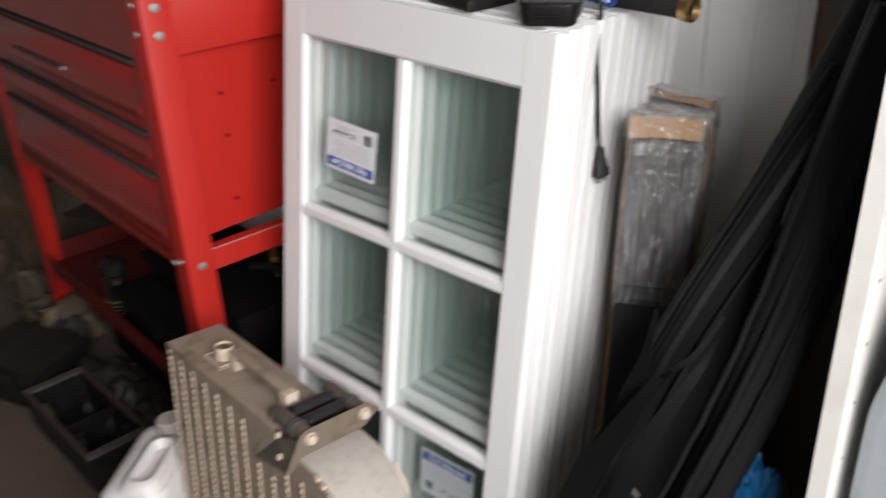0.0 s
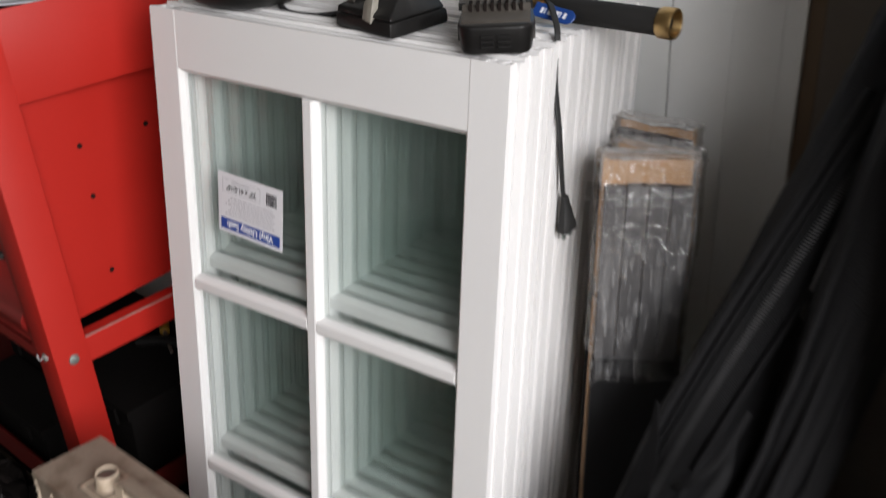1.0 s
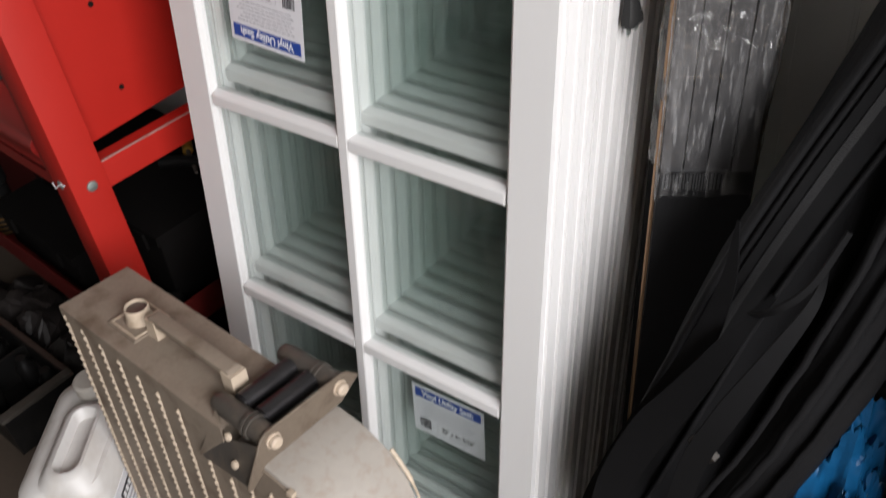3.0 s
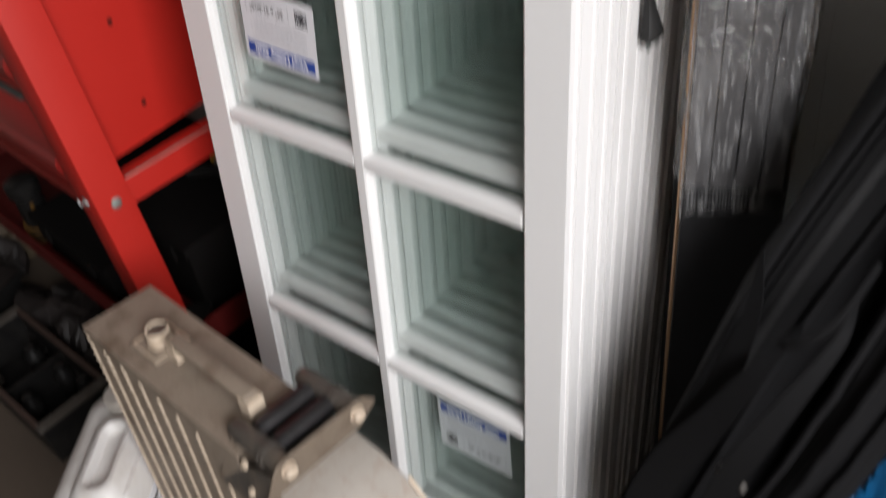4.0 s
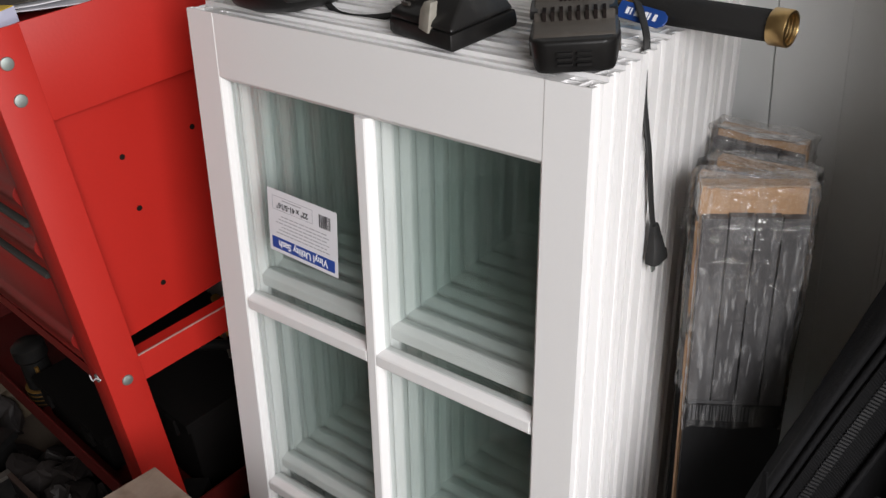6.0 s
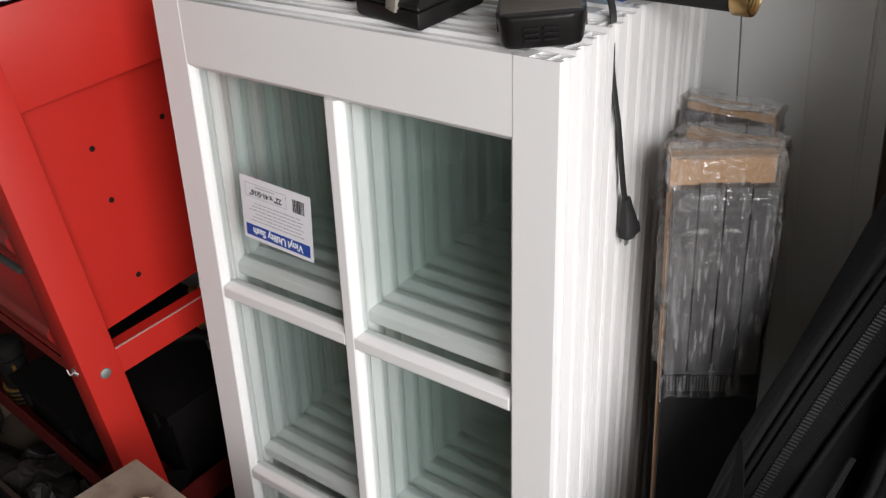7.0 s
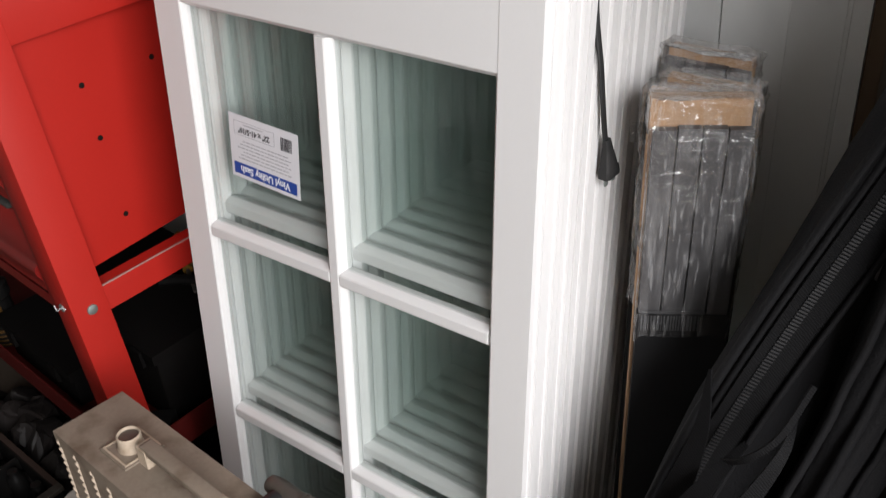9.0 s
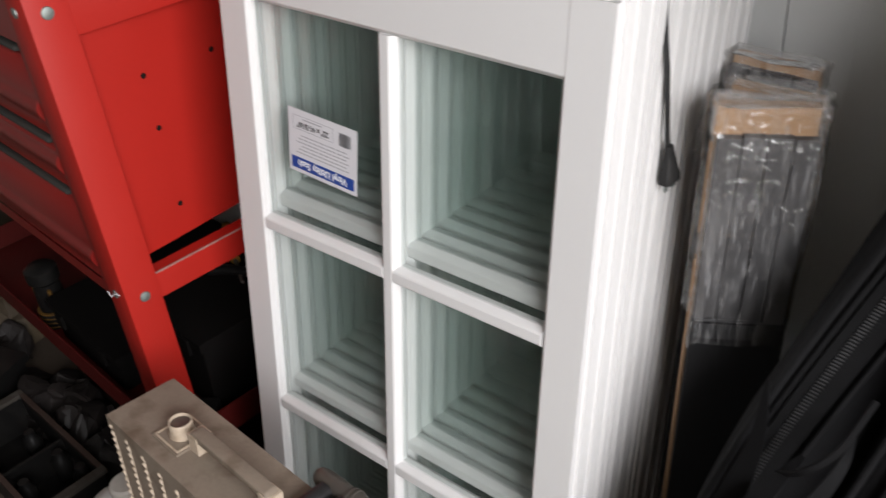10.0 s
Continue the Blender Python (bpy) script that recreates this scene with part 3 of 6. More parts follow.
def tool_bench(m):
    root = thing("tool_bench", m, "red powder-coated steel tool bench with drawers and angle legs", "tool bench")
    length, depth, top, wide = 0.96, 0.42, 1.0705, 0.055

    def angle_leg(x, y, sx, sy):
        bm = bmesh.new()
        w, s = wide, 0.0025
        outline = [(0, 0), (w, 0), (w, s), (s, s), (s, w), (0, w)]
        pts = [(x + sx * a, y + sy * b) for a, b in outline]
        prism(bm, pts, 0, top)
        soften(bm, 0.0012, 2)
        return part("leg", bm, RED, root, smooth=True)

    angle_leg(0, 0, -1, 1)
    angle_leg(-length, 0, 1, 1)
    angle_leg(0, depth, -1, -1)
    angle_leg(-length, depth, 1, -1)
    # apron at the sides: a deep lip at the top with a folded edge over the recessed panel
    for x, k in ((-0.0045, 1), (-length + 0.0045, -1)):
        bm = bmesh.new()
        outline = [(x + k * 0.003, 0.946), (x + k * 0.003, top), (x - k * 0.0005, top), (x - k * 0.0005, 0.9485), (x - k * 0.020, 0.9485), (x - k * 0.020, 0.946)]
        prism(bm, outline, wide - 0.002 if k else 0, depth - wide + 0.002, "y")
        soften(bm, 0.0015, 2)
        part("apron", bm, RED, root, smooth=True)
        # the pressed side panel runs inwards towards its back and lower edge
        bm = bmesh.new()
        quad_box(bm, (-0.0010, 0.004, 0.600), (0.0010, depth - 0.004, 0.9450))
        for v in bm.verts:
            if v.co.z < 0.7:
                v.co.z -= 0.0085 + 0.012 * v.co.y
            v.co.x = (0.0 if k > 0 else -length) + k * (v.co.x - 0.0210 - 0.10 * v.co.y - 0.03 * (0.938 - v.co.z))
        bmesh.ops.recalc_face_normals(bm, faces=bm.faces[:])
        part("side_panel", bm, RED, root)
        block("side_rail", (min(x, x - k * 0.003), wide - 0.004, 0.533), (max(x, x - k * 0.003), depth - wide + 0.004, 0.575), RED, root, bevel=0.001)
        block("rail_flange", (min(x - k * 0.003, x - k * 0.028), wide - 0.004, 0.572), (max(x - k * 0.003, x - k * 0.028), depth - wide + 0.004, 0.575), RED, root, bevel=0.0005)
        block("worn_edge", (min(x + k * 0.0003, x - k * 0.0030), wide + 0.002, 0.5756), (max(x + k * 0.0003, x - k * 0.0030), depth - wide - 0.002, 0.5766), PRIMER, root, "paint worn off the rail edge", bevel=0.0003)
        block("lower_side_rail", (min(x, x - k * 0.003), wide - 0.004, 0.215), (max(x, x - k * 0.003), depth - wide + 0.004, 0.268), SHADED_RED, root, bevel=0.001)
    for y, z in ((0.1384, 0.8538), (0.1406, 0.7721), (0.1419, 0.6433), (0.2571, 0.8504)):
        bm = bmesh.new()
        lathe(bm, [(0.0042, -0.0004), (0.0042, 0.0006), (0.0020, 0.0008), (0.0018, 0.0002)], 12)
        part("rivet_hole", bm, HOLE, root, m=pose(-0.0198 - 0.10 * y - 0.03 * (0.938 - z), y, z, 0, 90, 0))
    for y, z in ((0.026, 1.03), (0.026, 0.984), (0.029, 0.552)):
        bolt(root, (0.0, y, z))
    for x, z in ((-0.032, 1.034), (-0.032, 0.986), (-0.030, 0.560)):
        bolt(root, (x, 0.0, z), "-y", 0.007)
    bm = bmesh.new()
    tube(bm, smooth_path([(-0.052, -0.0030, 0.553), (-0.044, -0.0052, 0.561), (-0.034, -0.0068, 0.557), (-0.022, -0.0050, 0.566), (-0.010, -0.0030, 0.568)], 5), 0.0009, 8)
    part("wire_tie", bm, WHITE_INK, root, "twisted white wire end", smooth=True)
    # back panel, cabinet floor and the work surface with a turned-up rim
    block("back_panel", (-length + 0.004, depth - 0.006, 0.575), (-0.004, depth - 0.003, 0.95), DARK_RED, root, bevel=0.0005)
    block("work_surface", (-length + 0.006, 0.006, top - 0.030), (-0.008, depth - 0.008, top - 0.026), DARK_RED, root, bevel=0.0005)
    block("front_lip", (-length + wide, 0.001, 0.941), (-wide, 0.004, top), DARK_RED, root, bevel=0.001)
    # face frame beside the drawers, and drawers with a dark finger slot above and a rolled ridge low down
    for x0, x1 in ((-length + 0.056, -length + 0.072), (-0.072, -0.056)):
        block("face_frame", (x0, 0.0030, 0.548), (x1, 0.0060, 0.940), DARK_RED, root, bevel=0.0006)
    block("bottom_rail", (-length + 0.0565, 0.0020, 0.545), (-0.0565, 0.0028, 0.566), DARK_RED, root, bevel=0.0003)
    z = 0.937
    for high in (0.132, 0.082, 0.157):
        low = z - high
        bm = bmesh.new()
        outline = [(0.0085, low + 0.001), (0.0030, low + 0.004), (0.0030, low + 0.022), (0.0006, low + 0.027), (-0.0026, low + 0.034), (-0.0034, low + 0.040), (-0.0020, low + 0.046), (0.0022, low + 0.051),
                   (0.0036, low + 0.056), (0.0036, z - 0.020), (0.0080, z - 0.016), (0.0130, z - 0.014), (0.0130, low + 0.001)]
        prism(bm, outline, -length + 0.073, -0.073, "x")
        soften(bm, 0.0008, 1, 20)
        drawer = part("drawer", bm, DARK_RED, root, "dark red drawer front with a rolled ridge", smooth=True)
        bm = bmesh.new()
        prism(bm, [(0.0120, z - 0.0120), (0.0000, z - 0.0105), (-0.0022, z - 0.0085), (-0.0022, z - 0.0050), (0.0000, z - 0.0035), (0.0120, z - 0.0030)], -length + 0.080, -0.080, "x")
        soften(bm, 0.0008, 1, 20)
        part("grip_trim", bm, GRIP, drawer, "dull grey finger grip", smooth=True)
        if high > 0.13 and z > 0.9:
            block("label_slot", (-0.720, -0.0012, 0.8550), (-0.440, 0.0040, 0.8620), GRIP, drawer, bevel=0.0008)
            block("slot_end", (-0.439, -0.0016, 0.8545), (-0.431, 0.0040, 0.8625), STEEL, drawer, "dull metal clip", bevel=0.0008)
        z = low
    # lower shelf with a lip all round; its darker red paints in the shade down there
    block("lower_shelf", (-length + 0.006, 0.006, 0.210), (-0.006, depth - 0.006, 0.213), SHADED_RED, root, bevel=0.0005)
    block("lower_front_rail", (-length + 0.003, 0.0030, 0.213), (-0.003, 0.006, 0.262), SHADED_RED, root, bevel=0.001)
    block("lower_back_rail", (-length + 0.003, depth - 0.006, 0.213), (-0.003, depth - 0.003, 0.262), SHADED_RED, root, bevel=0.001)
    return root


BENCH = pose(-0.124, -0.045, 0, 0, 0, -5)
tool_bench(BENCH)


# ---------------------------------------------------------------- beige metal machine standing on edge
def machine(m):
    root = thing("ribbed_machine", m, "dusty beige sheet-metal machine housing with ribbed front and carrying handle", "machine")
    length, depth, high = 0.325, 0.100, 0.520
    bm = bmesh.new()
    quad_box(bm, (0, 0.0012, 0.0), (length, depth, high))
    quad_box(bm, (0.0, 0.0, high - 0.022), (length, 0.030, high - 0.0002))
    soften(bm, 0.009, 4)
    body = part("housing", bm, BEIGE, root, smooth=True)
    # front frame round a ribbed grille
    for lo, hi in (((0.0, 0.0015, 0.0), (0.0045, 0.012, high - 0.004)), ((0.006, 0.0, 0.0), (length, 0.012, 0.03))):
        block("front_frame", lo, hi, BEIGE, root, bevel=0.002)
    # grille: toothed fins standing out of a recessed sheet
    fin = bmesh.new()
    pitch, teeth = 0.0118, 37
    # a thin upright strip whose outer edge is cut into slanting teeth, bent to one side
    for i in range(teeth):
        z = 0.056 + pitch * i
        prism(fin, [(0.0046, z), (0.0004, z), (-0.0020, z + pitch * 0.58), (-0.0018, z + pitch * 0.74), (0.0008, z + pitch), (0.0046, z + pitch)], -0.0011, 0.0011, "x")
    bmesh.ops.remove_doubles(fin, verts=fin.verts[:], dist=0.00005)
    for v in fin.verts:
        v.co.x += -0.9 * min(0.0, v.co.y) * -1.0
    one = part("fin", fin, FIN, root, m=pose(0.0085, 0, 0.018))
    for k in range(1, 12):
        twin = new("fin", one.data)
        twin.parent, twin.matrix_basis = root, pose(0.0085 + 0.0385 * k, 0, 0.018 - 0.0030 * k - (0.055 if k in (7, 8) else 0.014 if k > 8 else 0))
    bm = bmesh.new()
    prism(bm, [(0.3255, 0.494), (0.388, 0.498), (0.424, 0.494), (0.458, 0.480), (0.482, 0.450), (0.495, 0.413), (0.499, 0.36), (0.499, 0.0), (0.3255, 0.0)], 0.0012, 0.0036, "y")
    part("front_sheet", bm, BEIGE, root, "beige front sheet that follows the hood")
    # seal plate, round knob and carrying handle on the top
    plate = block("knob_plate", (0.080, 0.020, high), (0.138, 0.076, high + 0.0024), BEIGE, root, bevel=0.001)
    for lo, hi in (((0.083, 0.023), (0.135, 0.0252)), ((0.083, 0.0708), (0.135, 0.073)), ((0.083, 0.0256), (0.0852, 0.0704)), ((0.1328, 0.0256), (0.135, 0.0704))):
        block("plate_ridge", (*lo, high + 0.0025), (*hi, high + 0.0040), CREAM, plate, bevel=0.0005)
    bm = bmesh.new()
    lathe(bm, [(0.0165, 0), (0.0165, 0.004), (0.0150, 0.006), (0.0150, 0.020), (0.0138, 0.0215), (0.0126, 0.0205), (0.0126, 0.017)], 28)
    part("knob", bm, CREAM, root, "cream round knob with a hollow top", pose(0.108, 0.048, high + 0.002), smooth=True)
    bm = bmesh.new()
    lathe(bm, [(0.0124, 0), (0.0124, 0.0012)], 20)
    part("knob_cap", bm, DARK_STEEL, root, m=pose(0.108, 0.048, high + 0.0185))
    bm = bmesh.new()
    prism(bm, [(0.140, high), (0.140, high + 0.026), (0.146, high + 0.030), (0.292, high + 0.030), (0.300, high + 0.025), (0.300, high), (0.284, high), (0.284, high + 0.016),
               (0.280, high + 0.019), (0.160, high + 0.019), (0.156, high + 0.016), (0.156, high)], 0.041, 0.059, "y")
    soften(bm, 0.002, 2)
    handle = part("carrying_handle", bm, BEIGE, root, "dusty strap handle with worn cream ends", smooth=True)
    for x0, x1 in ((0.1385, 0.1575), (0.2825, 0.3015)):
        bm = bmesh.new()
        quad_box(bm, (x0, 0.0395, high), (x1, 0.0605, high + 0.0265))
        soften(bm, 0.002, 2)
        part("handle_end", bm, CREAM, handle, smooth=True)
    # roller bracket on the far end: two cast side arms, two rollers between them, an end plate and a folded cheek
    up = high + 0.006
    for y in (0.022, 0.116):
        bm = bmesh.new()
        stops = [(0.292, 0.007), (0.296, 0.0105), (0.300, 0.0118), (0.310, 0.0128), (0.330, 0.0132), (0.350, 0.0128), (0.3501, 0.0150), (0.3535, 0.0150), (0.3536, 0.0132), (0.3565, 0.0132), (0.3566, 0.0150), (0.360, 0.0150), (0.3601, 0.0130), (0.3815, 0.0130)]
        tube(bm, [(x, y, up) for x, r in stops], [r for x, r in stops], 22)
        for v in bm.verts:
            v.co += Vector((0, 1, 1)) * 0.0012 * noise.noise(v.co * 90)
        part("side_arm", bm, DARK_STEEL, root, "dark oily cast arm with collars", smooth=True)
    for x in (0.322, 0.354):
        bm = bmesh.new()
        tube(bm, [(x, y, up + 0.001) for y in (0.033, 0.035, 0.0351, 0.104, 0.1041, 0.106)], [0.0095, 0.0095, 0.0125, 0.0125, 0.0095, 0.0095], 24)
        part("roller", bm, ROLLER, root, "worn black steel roller", smooth=True)
    bm = bmesh.new()
    prism(bm, [(-0.020, up - 0.042), (-0.014, up - 0.046), (0.016, up - 0.026), (0.116, up - 0.024), (0.146, up - 0.004), (0.130, up + 0.012), (0.120, up + 0.015), (0.016, up + 0.015), (0.008, up + 0.010)], 0.3825, 0.3860, "x")
    soften(bm, 0.001, 1)
    end = part("end_plate", bm, WORN_PLATE, root, "bent grimy brown end plate", smooth=True)
    for y in (0.022, 0.116):
        bm = bmesh.new()
        lathe(bm, [(0.0095, 0), (0.0095, 0.0018), (0.0075, 0.0020), (0.0075, 0.007), (0.0055, 0.009)], 18)
        part("nut", bm, FIN, end, m=pose(0.3862, y, up, 0, 90, 0), smooth=True)
    # web plate in the shade of the end plate, with a bright bolt, and the folded cheek on its other side
    bm = bmesh.new()
    lower = [(0.273, -0.0046, up - 0.081), (0.378, -0.0140, up - 0.047), (0.382, -0.0130, up - 0.041), (0.382, 0.0040, up + 0.002), (0.331, 0.0020, up - 0.018)]
    front_, back_ = [bm.verts.new(p) for p in lower], [bm.verts.new((x, y + 0.0022, z - 0.001)) for x, y, z in lower]
    bm.faces.new(front_)
    bm.faces.new(back_[::-1])
    for i in range(5):
        j = (i + 1) % 5
        bm.faces.new((front_[i], back_[i], back_[j], front_[j]))
    bmesh.ops.recalc_face_normals(bm, faces=bm.faces[:])
    gusset = part("gusset", bm, DARK_STEEL, root, "oily web plate below the near arm")
    bm = bmesh.new()
    sheet = [(0.271, -0.0050, up - 0.081), (0.310, 0.0080, up + 0.006), (0.331, 0.0016, up - 0.018)]
    front_, back_ = [bm.verts.new(p) for p in sheet], [bm.verts.new((x + 0.0022, y, z)) for x, y, z in sheet]
    bm.faces.new(front_)
    bm.faces.new(back_[::-1])
    for i in range(3):
        j = (i + 1) % 3
        bm.faces.new((front_[i], back_[i], back_[j], front_[j]))
    bmesh.ops.recalc_face_normals(bm, faces=bm.faces[:])
    part("cheek", bm, BEIGE, gusset, "folded beige cheek plate")
    for x, y, z in ((0.352, -0.0072, up - 0.036), (0.336, 0.002, up - 0.012)):
        bm = bmesh.new()
        lathe(bm, [(0.0050, 0), (0.0050, 0.003), (0.003, 0.0045)], 14)
        part("bolt_head", bm, CREAM, gusset, m=pose(x, y, z, 70, 0, 0), smooth=True)
    # rounded hood of spotted sheet metal below the bracket, with a chipped rim along its far edge
    bm = bmesh.new()
    outline = [(0.33, 0.496), (0.388, 0.501), (0.424, 0.497), (0.460, 0.482), (0.486, 0.452), (0.499, 0.415), (0.503, 0.36), (0.503, 0.06), (0.33, 0.06)]
    prism(bm, outline, 0.0040, 0.112, "y")
    soften(bm, 0.004, 2)
    part("hood", bm, RUSTY, root, "grey sheet-metal hood spotted with rust", smooth=True)
    bm = bmesh.new()
    edge = smooth_path([(0.462, 0.1125, 0.483), (0.487, 0.1125, 0.454), (0.501, 0.1125, 0.415), (0.505, 0.1125, 0.36), (0.505, 0.1125, 0.10)], 5)
    tube(bm, edge, [0.0026 if i < 6 else 0.0015 for i in range(len(edge))], 8)
    part("hood_edge", bm, CREAM, root, "chipped cream rim", smooth=True)
    for x, z, w in ((0.425, 0.4960, 0.008), (0.440, 0.4905, 0.006), (0.456, 0.4830, 0.009)):
        block("rim_tab", (x, -0.0010, z - 0.006), (x + w, 0.0060, z), CREAM, root, "bent cream tab", bevel=0.0015)
    block("foot", (0.01, 0.006, -0.004), (0.06, 0.098, 0.0), BEIGE, root, bevel=0.001)
    return root


machine(pose(0.016, -0.222, 0.006, 0, 0, -4.5) @ pose(0, 0, 0, -4.2, 0, 0))


# ---------------------------------------------------------------- white jug
def jug(m):
    """A big rectangular jug: square-shouldered body, a long grip rim round a slot, a neck behind it."""
    root = thing("plastic_jug", m, "scuffed white polythene jug with a moulded grip and printed label", "jug")

    def loop(bm, z, x0, x1, y0, y1, r):
        ring = []
        for cx, cy, a0 in ((x1 - r, y1 - r, 0), (x0 + r, y1 - r, 90), (x0 + r, y0 + r, 180), (x1 - r, y0 + r, 270)):
            for k in range(7):
                a = radians(a0 + 15 * k)
                ring.append(bm.verts.new((cx + r * math.cos(a), cy + r * math.sin(a), z)))
        return ring

    def skin(bm, rings, close=True):
        for a, b in zip(rings, rings[1:]):
            for k in range(len(a)):
                j = (k + 1) % len(a)
                bm.faces.new((a[k], a[j], b[j], b[k]))
        if close:
            bm.faces.new(rings[0][::-1])
            bm.faces.new(rings[-1])
        bmesh.ops.recalc_face_normals(bm, faces=bm.faces[:])

    bm = bmesh.new()
    skin(bm, [loop(bm, *row) for row in (
        (0.0, -0.074, 0.140, -0.046, 0.066, 0.030), (0.006, -0.082, 0.146, -0.047, 0.073, 0.034), (0.226, -0.082, 0.146, -0.047, 0.073, 0.034), (0.232, -0.0795, 0.144, -0.045, 0.071, 0.034),
        (0.237, -0.0845, 0.148, -0.049, 0.077, 0.036), (0.250, -0.084, 0.146, -0.047, 0.076, 0.036), (0.263, -0.074, 0.126, -0.043, 0.062, 0.034), (0.2655, -0.062, 0.110, -0.034, 0.050, 0.030))])
    part("body", bm, JUG, root, smooth=True)
    # grip: a broad rounded rim standing round a long slot with a floor of its own
    bm = bmesh.new()
    skin(bm, [loop(bm, *row) for row in (
        (0.258, -0.078, 0.086, -0.043, 0.052, 0.028), (0.268, -0.072, 0.080, -0.034, 0.039, 0.026), (0.276, -0.067, 0.075, -0.029, 0.033, 0.024), (0.282, -0.060, 0.068, -0.0235, 0.026, 0.021),
        (0.2825, -0.054, 0.062, -0.0185, 0.020, 0.017), (0.277, -0.050, 0.057, -0.0155, 0.0165, 0.0145), (0.252, -0.046, 0.053, -0.0135, 0.0145, 0.0130), (0.2485, -0.043, 0.050, -0.011, 0.012, 0.0105))])
    part("handle", bm, JUG, root, "broad moulded rim round a long slot", smooth=True)
    bm = bmesh.new()
    lathe(bm, [(0.027, 0), (0.024, 0.018), (0.0215, 0.022), (0.0255, 0.024), (0.0255, 0.044), (0.022, 0.047), (0.006, 0.047)], 28)
    part("cap", bm, DUSTY_WHITE, root, m=pose(0.112, 0.012, 0.244), smooth=True)
    side = -0.047
    lab = block("label_sheet", (-0.050, side - 0.0012, 0.042), (0.110, side - 0.0002, 0.212), PAPER, root, "white and blue printed label", bevel=0)
    block("label_picture", (-0.040, side - 0.0022, 0.056), (0.030, side - 0.0014, 0.122), BLUE_INK, lab, bevel=0)
    block("label_heading", (-0.036, side - 0.0022, 0.182), (0.016, side - 0.0014, 0.198), BLACK_INK, lab, bevel=0)
    for k in range(4):
        block("heading_letter", (-0.031 + 0.011 * k, side - 0.0030, 0.1855), (-0.024 + 0.011 * k, side - 0.0024, 0.1945), WHITE_INK, lab, bevel=0)
    for k in range(4):
        block("label_line", (-0.036, side - 0.0022, 0.170 - 0.010 * k), (0.034 - 0.009 * k, side - 0.0014, 0.1735 - 0.010 * k), GREY_INK, lab, bevel=0)
    recess = block("moulded_recess", (-0.0830, -0.014, 0.138), (-0.0790, 0.034, 0.172), DUSTY_WHITE, root, "shallow grimy recess", bevel=0.0003)
    for lo, hi in (((-0.0845, -0.018, 0.134), (-0.0816, 0.038, 0.1378)), ((-0.0845, -0.018, 0.1722), (-0.0816, 0.038, 0.176)), ((-0.0845, -0.018, 0.138), (-0.0816, -0.0142, 0.172)), ((-0.0845, 0.0342, 0.138), (-0.0816, 0.038, 0.172))):
        block("recess_rim", lo, hi, JUG, recess, bevel=0.0012)
    return root


jug(pose(-0.024, -0.236, 0.0, 0, 0, 126))


